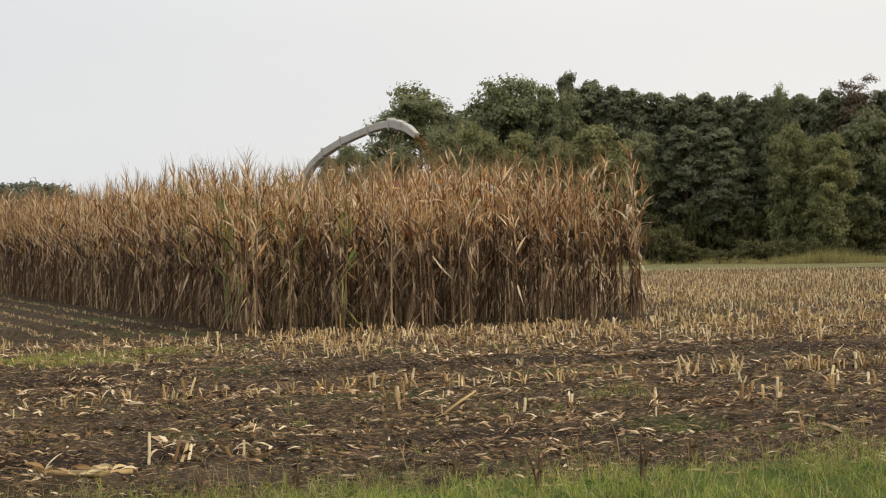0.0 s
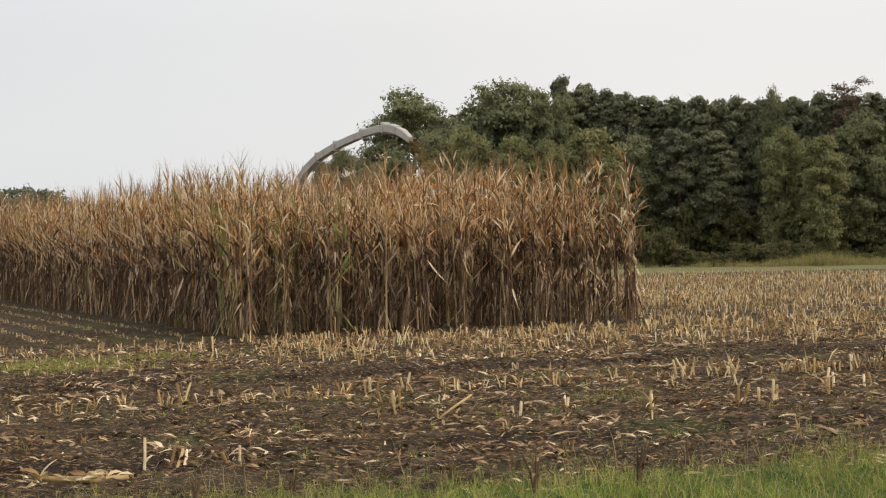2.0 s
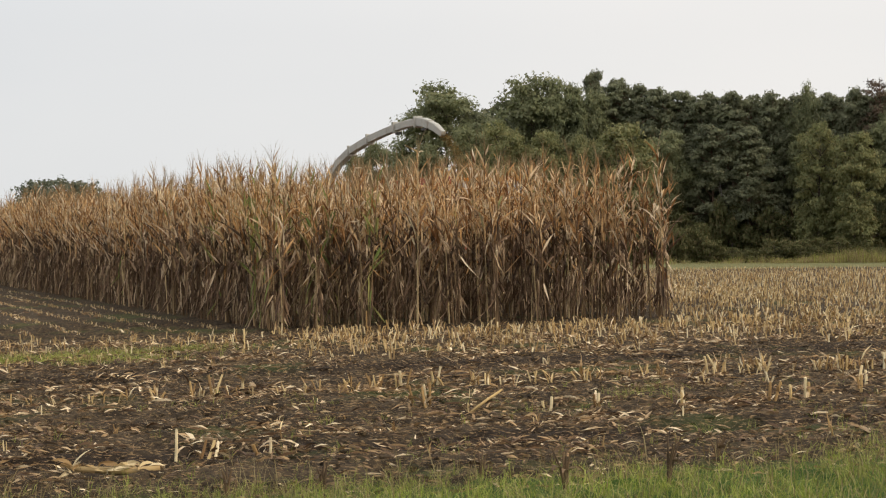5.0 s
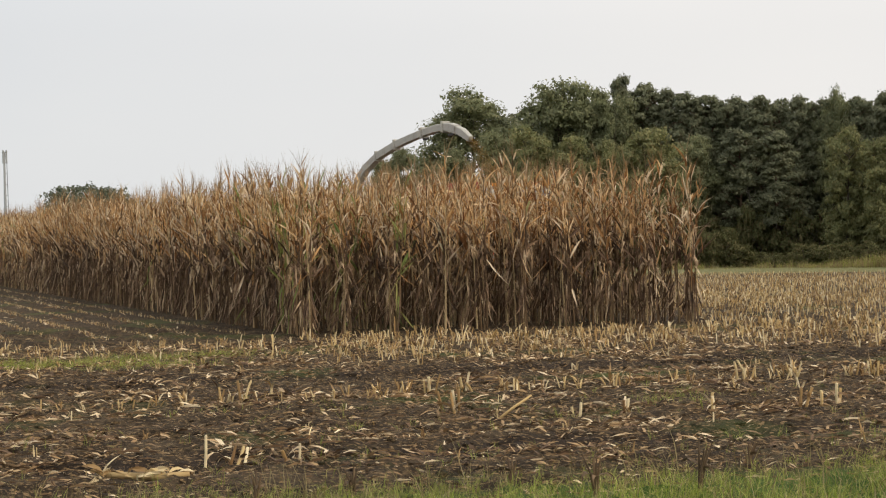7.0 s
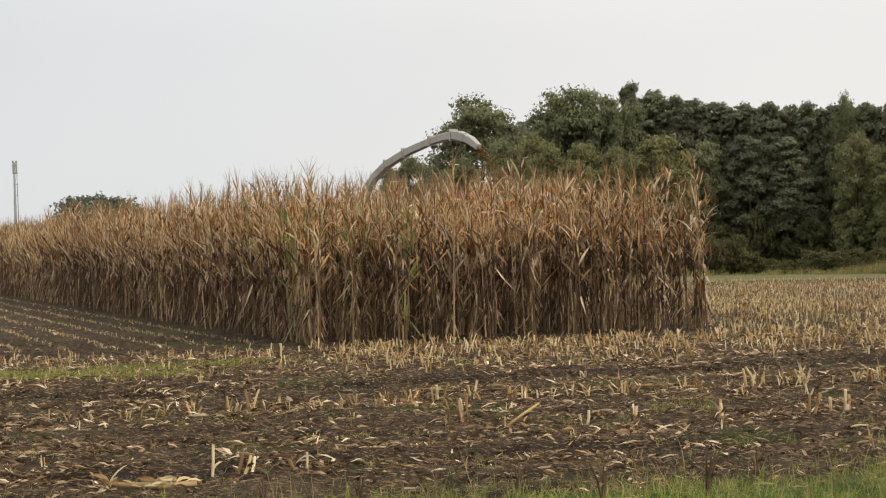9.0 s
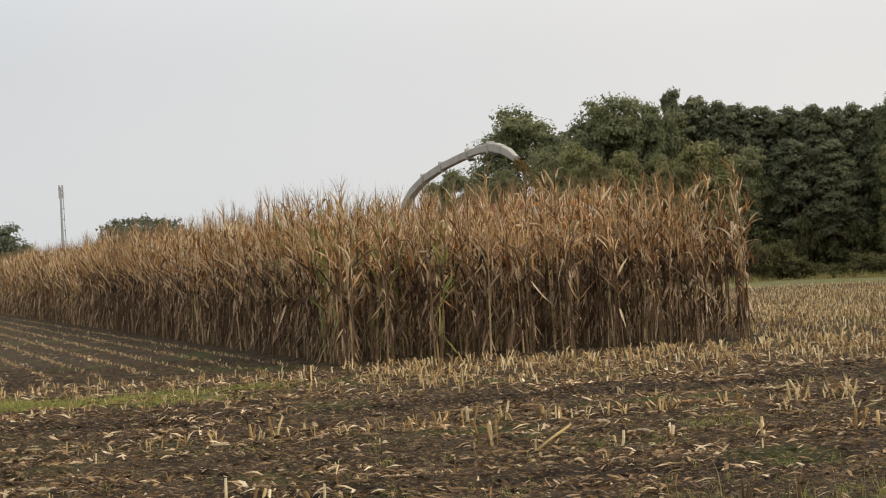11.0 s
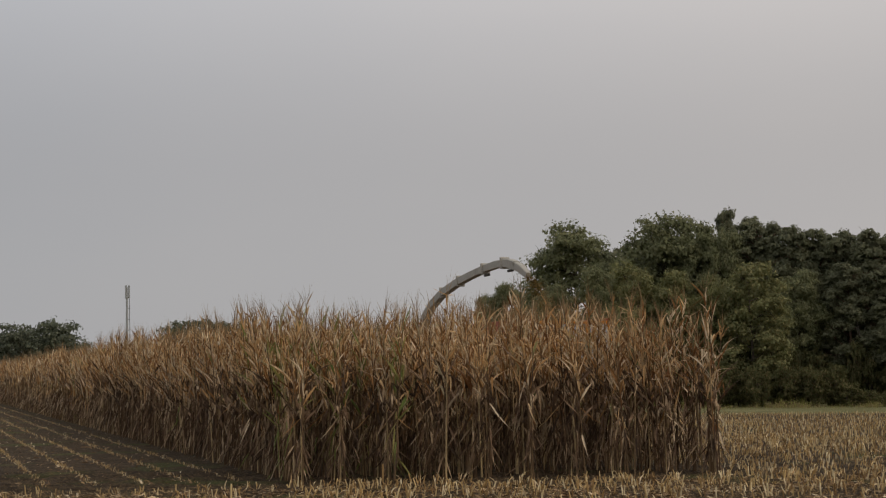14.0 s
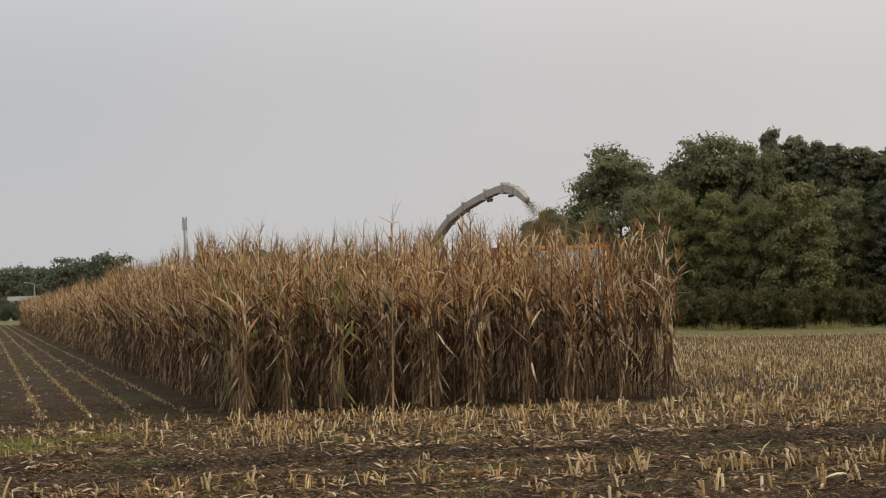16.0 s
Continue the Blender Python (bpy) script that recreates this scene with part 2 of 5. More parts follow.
def ground_material():
    m, n, l, b = material("field_ground", 0.95, 0, 0.15)
    p = position(n)
    soil = ramp(n, [(0.25, (0.024, 0.017, 0.011)), (0.5, (0.068, 0.049, 0.031)), (0.75, (0.155, 0.115, 0.073))])
    l.new(noise_at(n, l, 2.2, 8, p, 0.7), soil.inputs["Fac"])
    crumbs = ramp(n, [(0.35, (0.6, 0.6, 0.6)), (0.7, (1.25, 1.2, 1.1))])
    l.new(noise_at(n, l, 30, 4, p), crumbs.inputs["Fac"])
    col = mix(n, l, soil.outputs["Color"], crumbs.outputs["Color"], 1.0, "MULTIPLY")
    # chaff trodden into the soil
    chaff = ramp(n, [(0.52, (0, 0, 0)), (0.66, (0.6, 0.6, 0.6))])
    l.new(noise_at(n, l, 14, 6, p, 0.75), chaff.inputs["Fac"])
    col = mix(n, l, col, (0.30, 0.20, 0.10), chaff.outputs["Color"])
    flat = n.new("ShaderNodeMapping")
    flat.inputs["Rotation"].default_value = (0, 0, -math.atan2(F[1], F[0]))
    flat.inputs["Scale"].default_value = (0.45, 1.0, 1.0)
    l.new(p, flat.inputs["Vector"])
    chips = ramp(n, [(0.57, (0, 0, 0)), (0.63, (0.8, 0.8, 0.8))])
    l.new(noise_at(n, l, 34, 3, flat.outputs["Vector"], 0.6), chips.inputs["Fac"])
    # damp wheel tracks along the headland
    for q0, half in ((11.5, 0.45), (18.1, 0.55), (13.2, 0.2)):
        across_ = n.new("ShaderNodeVectorMath")
        across_.operation = "DOT_PRODUCT"
        across_.inputs[1].default_value = (float(N[0]), float(N[1]), 0)
        l.new(p, across_.inputs[0])
        ragged = n.new("ShaderNodeMath")
        ragged.operation = "MULTIPLY_ADD"
        l.new(noise_at(n, l, 1.6, 5, p, 0.65), ragged.inputs[0])
        ragged.inputs[1].default_value = 0.8
        l.new(across_.outputs["Value"], ragged.inputs[2])
        off = n.new("ShaderNodeMath")
        off.operation = "SUBTRACT"
        l.new(ragged.outputs[0], off.inputs[0])
        off.inputs[1].default_value = q0 + 0.4
        size = n.new("ShaderNodeMath")
        size.operation = "ABSOLUTE"
        l.new(off.outputs[0], size.inputs[0])
        band = n.new("ShaderNodeMapRange")
        band.inputs["From Min"].default_value, band.inputs["From Max"].default_value = half * 0.4, half
        band.inputs["To Min"].default_value, band.inputs["To Max"].default_value = 0.7, 0.0
        l.new(size.outputs[0], band.inputs["Value"])
        col = mix(n, l, col, (0.03, 0.02, 0.014), band.outputs["Result"])
    # weeds and grass here and there
    weeds = ramp(n, [(0.54, (0, 0, 0)), (0.70, (0.7, 0.7, 0.7))])
    l.new(noise_at(n, l, 0.45, 5, p, 0.6), weeds.inputs["Fac"])
    col = mix(n, l, col, (0.085, 0.115, 0.03), weeds.outputs["Color"])
    # grass: the verge near by, and the meadow beyond the field
    sep = n.new("ShaderNodeSeparateXYZ")
    l.new(p, sep.inputs[0])

    def line(ax, ay, off, wobble):
        """Signed distance to a line in plan, made uneven."""
        d = n.new("ShaderNodeVectorMath")
        d.operation = "DOT_PRODUCT"
        d.inputs[1].default_value = (ax, ay, 0)
        l.new(p, d.inputs[0])
        w = n.new("ShaderNodeMath")
        w.operation = "MULTIPLY_ADD"
        l.new(noise_at(n, l, 1.1, 5, p), w.inputs[0])
        w.inputs[1].default_value = wobble
        l.new(d.outputs["Value"], w.inputs[2])
        s = n.new("ShaderNodeMath")
        s.operation = "SUBTRACT"
        l.new(w.outputs[0], s.inputs[0])
        s.inputs[1].default_value = off + wobble * 0.5
        c = n.new("ShaderNodeMath")
        c.operation, c.use_clamp = "MULTIPLY", True
        l.new(s.outputs[0], c.inputs[0])
        c.inputs[1].default_value = 2.0
        return c.outputs[0]
    # chopped chips lie on the headland only
    strewn = n.new("ShaderNodeMath")
    strewn.operation = "MULTIPLY"
    l.new(chips.outputs["Color"], strewn.inputs[0])
    l.new(line(float(-N[0]), float(-N[1]), -25.0, 2.0), strewn.inputs[1])
    col = mix(n, l, col, (0.40, 0.265, 0.13), strewn.outputs[0])
    turf = ramp(n, [(0.3, (0.05, 0.09, 0.02)), (0.6, (0.09, 0.15, 0.03)), (0.8, (0.2, 0.2, 0.08))])
    l.new(noise_at(n, l, 5, 6, p), turf.inputs["Fac"])
    near = line(float(-N[0]), float(-N[1]), -VERGE, 1.2)
    col = mix(n, l, col, turf.outputs["Color"], near)
    meadow = ramp(n, [(0.3, (0.13, 0.135, 0.055)), (0.7, (0.24, 0.22, 0.105))])
    l.new(noise_at(n, l, 0.5, 6, p), meadow.inputs["Fac"])
    both = n.new("ShaderNodeMath")
    both.operation = "MULTIPLY"
    l.new(line(0.06, 0.998, 86, 3.0), both.inputs[0])
    l.new(line(float(V[0]), float(V[1]), 12, 1.0), both.inputs[1])
    col = mix(n, l, col, meadow.outputs["Color"], both.outputs[0])
    col = mix(n, l, col, meadow.outputs["Color"], line(float(U[0]), float(U[1]), 206, 4.0))
    l.new(col, b.inputs["Base Color"])
    bump(n, l, b, noise_at(n, l, 16, 8, p, 0.75), 1.0, 0.09)
    return m


SOIL = ground_material()


# ---- mesh helpers ----
def link_mesh(name, verts, faces, mats, which=None, parent=None, label="", smooth=False):
    me = bpy.data.meshes.new(name)
    me.from_pydata([tuple(v) for v in verts] if not isinstance(verts, np.ndarray) else verts.tolist(), [], faces)
    for m in mats if isinstance(mats, (list, tuple)) else [mats]:
        me.materials.append(m)
    if which is not None:
        me.polygons.foreach_set("material_index", which)
    if smooth:
        me.polygons.foreach_set("use_smooth", [True] * len(me.polygons))
    ob = new(name, me)
    ob.parent = parent
    if label:
        tagged(ob, label)
    return ob


def part(name, bm, mat, parent, label=""):
    me = bpy.data.meshes.new(name)
    bm.to_mesh(me)
    bm.free()
    me.materials.append(mat)
    ob = new(name, me)
    ob.parent = parent
    if label:
        tagged(ob, label)
    return ob


def empty(name, x=0, y=0, z=0, rz=0):
    ob = new(name)
    ob.matrix_world = pose(x, y, z, 0, 0, rz)
    ob.empty_display_size = 0.2
    return ob


def box(bm, x0, x1, y0, y1, z0, z1, bevel=0.0):
    vs = [bm.verts.new((x, y, z)) for x in (x0, x1) for y in (y0, y1) for z in (z0, z1)]
    fs = [bm.faces.new([vs[i] for i in q]) for q in ((0, 1, 3, 2), (4, 6, 7, 5), (0, 4, 5, 1), (2, 3, 7, 6), (0, 2, 6, 4), (1, 5, 7, 3))]
    if bevel:
        es = list({e for f in fs for e in f.edges})
        bmesh.ops.bevel(bm, geom=es, offset=bevel, segments=1, affect="EDGES")
    return bm


def boxed(*a, bevel=0.0):
    return box(bmesh.new(), *a, bevel=bevel)


def tube(path, radii, sides=6, closed_ends=True):
    """Rings of verts along a path; returns verts and faces."""
    path = [Vector(p) for p in path]
    verts, faces = [], []
    for i, p in enumerate(path):
        d = (path[min(i + 1, len(path) - 1)] - path[max(i - 1, 0)]).normalized()
        a = d.orthogonal().normalized() if abs(d.z) < 0.95 else Vector((1, 0, 0))
        a = (a - d * a.dot(d)).normalized()
        c = d.cross(a)
        for k in range(sides):
            t = 2 * math.pi * k / sides
            verts.append(p + (a * math.cos(t) + c * math.sin(t)) * radii[i])
    for i in range(len(path) - 1):
        for k in range(sides):
            k2 = (k + 1) % sides
            faces.append((i * sides + k, i * sides + k2, (i + 1) * sides + k2, (i + 1) * sides + k))
    if closed_ends:
        faces.append(tuple(range(sides))[::-1])
        faces.append(tuple(range((len(path) - 1) * sides, len(path) * sides)))
    return verts, faces


class Heap:
    """Gathers many small pieces into one mesh."""

    def __init__(self):
        self.v, self.f, self.m, self.n = [], [], [], 0

    def add(self, verts, faces, mat=0):
        self.v.append(np.asarray(verts, float).reshape(-1, 3))
        self.f.extend([tuple(i + self.n for i in f) for f in faces])
        self.m.extend(mat if isinstance(mat, (list, np.ndarray)) else [mat] * len(faces))
        self.n += len(self.v[-1])

    def arrays(self):
        return np.concatenate(self.v), self.f, np.array(self.m, int)

    def link(self, name, mats, label, category, kind="stuff", smooth=False):
        v, f, m = self.arrays()
        return tagged(link_mesh(name, v, f, mats, m, smooth=smooth), label, category, kind=kind)


def scatter(template, places, turns, sizes, tilts=None):
    """Copies of one template (verts, quads-and-triangles, materials) as big arrays."""
    v, faces, mats = template
    n, k = len(places), len(v)
    c, s = np.cos(turns)[:, None], np.sin(turns)[:, None]
    x, y, z = v[:, 0] * sizes[:, None], v[:, 1] * sizes[:, None], v[:, 2] * sizes[:, None]
    if tilts is not None:
        x, z = x + z * np.sin(tilts)[:, None], z * np.cos(tilts)[:, None]
    out = np.stack((x * c - y * s + places[:, :1], x * s + y * c + places[:, 1:2], z + places[:, 2:3]), -1).reshape(-1, 3)
    fs = [tuple(i + j * k for i in f) for j in range(n) for f in faces]
    return out, fs, np.tile(mats, n)


# ---- ground ----
def spaced(dense0, dense1, step, far):
    mid = np.arange(dense0, dense1, step)
    out = [dense1]
    d = step
    while out[-1] < far:
        d *= 1.25
        out.append(out[-1] + d)
    left = [dense0]
    d = step
    while left[-1] > -far:
        d *= 1.25
        left.append(left[-1] - d)
    return np.array(left[:0:-1] + list(mid) + out)


def ground_height(x, y):
    q = x * N[0] + y * N[1]
    h = 0.012 * np.sin(q * 8.5) + 0.012 * np.sin(x * 3.1 + 1.3 * np.sin(y * 1.7)) * np.sin(y * 2.3)
    ruts = np.exp(-((q - 11.4) / 0.25) ** 2) + np.exp(-((q - 13.3) / 0.25) ** 2) + 0.7 * np.exp(-((q - 17.4) / 0.3) ** 2)
    # the land falls away gently towards the wood
    a = np.clip((np.degrees(np.arctan2(x, np.maximum(y, 1.0))) + 9) / 11, 0, 1)
    d = np.clip((np.hypot(x, y) - 32) / 85, 0, 1)
    fall = -1.13 * a * a * (3 - 2 * a) * d * (1.5 - 0.5 * d * d) * (y > 0)
    return np.where((q > VERGE) & (q < 60), h - 0.05 * ruts, 0.0) * (np.hypot(x, y) < 30) + fall


def build_ground():
    xs, ys = spaced(-13, 15, 0.11, 3000), spaced(7.5, 27, 0.09, 3000)
    X, Y = np.meshgrid(xs, ys)
    r = np.random.default_rng(3)
    near = (X > -14) & (X < 16) & (Y > 7) & (Y < 28)
    Z = ground_height(X, Y) + np.where(near, r.normal(0, 0.016, X.shape), 0)
    nx, ny = len(xs), len(ys)
    verts = np.stack((X, Y, Z), -1).reshape(-1, 3)
    faces = [(j * nx + i, j * nx + i + 1, (j + 1) * nx + i + 1, (j + 1) * nx + i) for j in range(ny - 1) for i in range(nx - 1)]
    ob = link_mesh("ground", verts, faces, SOIL, smooth=True)
    return tagged(ob, "dark brown harvested field soil with a grass verge", "ground", kind="structure")


build_ground()


# ---- maize ----
def ribbon(r, base, turn, length, width, rise, droop, segs=5, crease=True, twist=0.6, kink=0.0, fold=(0.8, 2.0)):
    """A leaf blade that arches up and hangs down: verts and faces."""
    verts, faces = [], []
    p = np.array(base, float)
    e, a = rise, turn
    tw = r.uniform(-twist, twist)
    snap = int(r.integers(1, segs)) if r.random() < kink else -1
    for i in range(segs + 1):
        t = i / segs
        w = width * (0.5 + 1.6 * t if t < 0.28 else 0.95 * (1 - ((t - 0.28) / 0.72) ** 1.15) + 0.02)
        d = np.array((math.cos(a) * math.cos(e), math.sin(a) * math.cos(e), math.sin(e)))
        side = np.array((-math.sin(a), math.cos(a), 0.0))
        up = np.cross(d, side)
        roll = tw * t * 2.2
        s2 = side * math.cos(roll) + up * math.sin(roll)
        u2 = up * math.cos(roll) - side * math.sin(roll)
        if crease:
            verts += [p - s2 * w / 2 + u2 * w * 0.22, p.copy(), p + s2 * w / 2 + u2 * w * 0.22]
        else:
            verts += [p - s2 * w / 2, p + s2 * w / 2]
        p = p + d * length / segs
        e -= droop * (0.5 + 1.2 * t) / segs * 2
        if i == snap:      # a dry blade breaks and folds
            e -= r.uniform(*fold)
            a += r.uniform(-0.9, 0.9)
        e = max(e, -1.55)
        a += r.uniform(-0.3, 0.3)
    k = 3 if crease else 2
    for i in range(segs):
        for j in range(k - 1):
            faces.append((i * k + j, i * k + j + 1, (i + 1) * k + j + 1, (i + 1) * k + j))
    return np.array(verts), faces


def maize_pieces(seed, fine, green=False, coarse=False, top=False):
    """Pieces of one dry maize plant: (name, verts, faces, material number)."""
    r = np.random.default_rng(seed)
    out = []
    H = r.uniform(2.2, 2.5)
    lean = r.uniform(-0.07, 0.07, 2)
    hs = np.linspace(0, H, 6 if fine else 3)
    path = [(lean[0] * (h / H) ** 2 * H, lean[1] * (h / H) ** 2 * H, h) for h in hs]
    at = lambda h: np.array((lean[0] * (h / H) ** 2 * H, lean[1] * (h / H) ** 2 * H, h))
    v, f = tube(path, [0.015 * (1 - 0.6 * h / H) for h in hs], 5 if fine else 3, False)
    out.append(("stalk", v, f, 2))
    leaves = 25 if fine else (11 if coarse else 16)
    plane = r.uniform(0, math.pi)
    for i in range(leaves):
        t = min(1.0, max(0.0, (i + r.uniform(-0.6, 1.6)) / leaves)) ** 0.95
        if top and t < 0.42:      # deep in the strip only the tops can be seen
            continue
        h = H * (0.16 + 0.81 * t)
        turn = plane + math.pi * i + r.uniform(-0.9, 0.9)
        kind = t + r.normal(0, 0.10)
        slim = 1.0
        if kind > 0.56:      # upper leaves stand up along the stalk, slim and curled
            rise, droop, length, kink, fold, slim = r.uniform(1.0, 1.5), r.uniform(-0.1, 0.7), r.uniform(0.3, 0.58), 0.3, (0.8, 2.2), 0.68
        elif kind > 0.36:    # middle ones rise, break and hang like a bent ribbon
            rise, droop, length, kink, fold = r.uniform(0.8, 1.45), r.uniform(0.0, 0.6), r.uniform(0.4, 0.78), 0.85, (2.0, 2.9)
        else:                # lower ones arch over and hang withered
            rise, droop, length, kink, fold = r.uniform(-1.5, -0.75), r.uniform(-0.25, 0.4), r.uniform(0.35, 0.7), 0.35, (-0.7, 0.7)
            slim = 0.72
        if t > 0.8:
            length *= 0.75
        width = r.uniform(0.03, 0.062) * slim * (1 if fine else 1.3 if coarse else 1.1)
        # withered, shade-darkened leaf colour grows likelier towards the foot
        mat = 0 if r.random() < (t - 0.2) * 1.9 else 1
        if green and r.random() < 0.6:
            mat = 4
        v, f = ribbon(r, at(h), turn, length, width, rise, droop, 6 if fine else (3 if coarse else 4), fine, 2.8, kink, fold)
        v[:, 2] = np.maximum(v[:, 2], 0.03)
        out.append(("leaf", v, f, mat))
    verts, faces = [], []
    for i in range(6 if fine else (3 if coarse else 4)):
        rise = 1.5 if i == 0 else r.uniform(1.0, 1.45)
        v, f = ribbon(r, at(H), r.uniform(0, 6.28), r.uniform(0.2, 0.48), 0.009, rise, r.uniform(-0.1, 0.6), 3 if fine else 2, False)
        faces += [tuple(j + len(verts) for j in q) for q in f]
        verts += list(v)
    out.append(("tassel", verts, faces, 3))
    if fine:
        h = r.uniform(0.95, 1.2)
        a = r.uniform(0, 6.28)
        d = np.array((math.cos(a), math.sin(a), 0))
        p0 = at(h)
        path = [p0 + d * 0.01, p0 + d * 0.05 + (0, 0, 0.03), p0 + d * 0.10 - (0, 0, 0.05), p0 + d * 0.12 - (0, 0, 0.17)]
        v, f = tube(path, [0.012, 0.028, 0.03, 0.008], 6, True)
        out.append(("ear", v, f, 1))
    return out


MAIZE_MATS = [MAIZE_LEAF, MAIZE_OLD_SHADED, MAIZE_STALK_SHADED, TASSEL, MAIZE_GREEN]


def joined(pieces):
    h = Heap()
    for _, v, f, m in pieces:
        h.add(v, f, m)
    v, f, m = h.arrays()
    return v, f, m


def row_point(k, u, side=0.0):
    """A place in row k, u metres from its front end."""
    p = CORNER + F * (k * ROW / float(F @ V)) + U * u + V * side
    return p


def build_maize():
    r = np.random.default_rng(11)
    # the plants at the front ends of the rows, one by one
    kinds = []
    for i in range(9):
        green = i == 8
        base = empty("maize_plant", 0, 0, -50 - i)
        for name, v, f, m in maize_pieces(100 + i, True, green):
            link_mesh(name, np.array(v), f, MAIZE_MATS[m], parent=base)
        tagged(base, "half-green maize plant among dry ones" if green else "dry tan maize plant with drooping withered leaves", "maize plant", "maize at the row ends")
        kinds.append(base)
    made = []
    for k in range(ROWS):
        u = r.uniform(0, 0.15)
        depth = 4.6 if k == 0 else 2.3
        while u < depth:
            p = row_point(k, u, r.normal(0, 0.025))
            i = 8 if (k < 3 and r.random() < 0.08) else int(r.integers(0, 8))
            s = r.uniform(0.9, 1.12) + (0.12 if r.random() < 0.1 else 0)
            m = pose(p[0], p[1], -0.01, r.normal(0, 2.0), r.normal(0, 2.0), r.uniform(0, 360)) @ Matrix.Scale(s, 4)
            made.append((kinds[i], m))
            u += r.uniform(0.09, 0.16) * (0.75 if k in (0, ROWS - 1) else 1.0)
    used = set()
    for ob, m in made:
        if ob not in used:
            used.add(ob)
            ob.matrix_world = m
        else:
            c = copy_thing(ob, m)
            c.matrix_basis = m
    # all the rest of the standing crop
    heap = Heap()
    mid = [joined(maize_pieces(200 + i, True)) for i in range(5)] + [joined(maize_pieces(210, True, True))]
    rough = [joined(maize_pieces(330 + i, False, False, True)) for i in range(6)] + [joined(maize_pieces(340, False, True, True))]
    low = [joined(maize_pieces(300 + i, False)) for i in range(6)] + [joined(maize_pieces(310, False, True))]
    tops = [joined(maize_pieces(350 + i, False, i == 6, False, True)) for i in range(7)]
    spots = {}
    for k in range(ROWS):
        u = 4.6 if k == 0 else 2.3
        while u < STRIP:
            fine = (k < 2 and u < 28) or u < 6
            j = int(r.integers(0, 5 if fine else 6))
            if r.random() < 0.022:
                j = 5 if fine else 6
            p = row_point(k, u, r.normal(0, 0.04))
            if not fine and (u > 45 or (k > 2 and u > 22)):
                fine = None
            if 1 < k < ROWS - 1 and u > 6:
                fine = "top"
            spots.setdefault((fine, j), []).append((p[0], p[1], 0.0, r.uniform(0, 6.28), r.uniform(0.95, 1.14) + 0.05 * math.sin(u * 0.35 + k), r.normal(0, 0.04)))
            u += r.uniform(0.10, 0.18) * (1.0 if u < 60 else 1.25)
    for (fine, j), rows in spots.items():
        a = np.array(rows)
        heap.add(*scatter((tops if fine == "top" else mid if fine else rough if fine is None else low)[j], a[:, :3], a[:, 3], a[:, 4], a[:, 5]))
    heap.link("maize_crop", MAIZE_MATS, "standing strip of dry tan maize in rows", "maize crop")


build_maize()


# ---- stubble, litter, clods, grass ----
def stub_template(seed, fine=True):
    r = np.random.default_rng(seed)
    h = Heap()
    if not fine:
        hh, rad = r.uniform(0.10, 0.2), 0.014
        dx, dy = r.normal(0, 0.03, 2)
        v, f = tube([(0, 0, -0.03), (dx, dy, hh)], [rad, rad], 3, False)
        h.add(v, f + [(3, 4, 5)], 0)
        return h.arrays()
    for i in range(int(r.integers(1, 4)) if fine else 1):
        hh = r.uniform(0.08, 0.19)
        x, y = r.normal(0, 0.035, 2)
        dx, dy = r.normal(0, 0.035, 2)
        rad = r.uniform(0.008, 0.0125)
        v, f = tube([(x, y, -0.04), (x + dx * 0.5, y + dy * 0.5, hh * 0.5), (x + dx, y + dy, hh)], [rad * 1.1, rad, rad * 0.95], 5 if fine else 3, True)
        h.add(v, f, 0)
    for i in range(int(r.integers(2, 6))):
        v, f = ribbon(r, (0, 0, r.uniform(0.02, 0.1)), r.uniform(0, 6.28), r.uniform(0.07, 0.19), 0.026, r.uniform(0.3, 1.5), r.uniform(0.0, 1.6), 2, False, 1.0, 0.4)
        h.add(v, f, int(r.integers(0, 2)))
    return h.arrays()


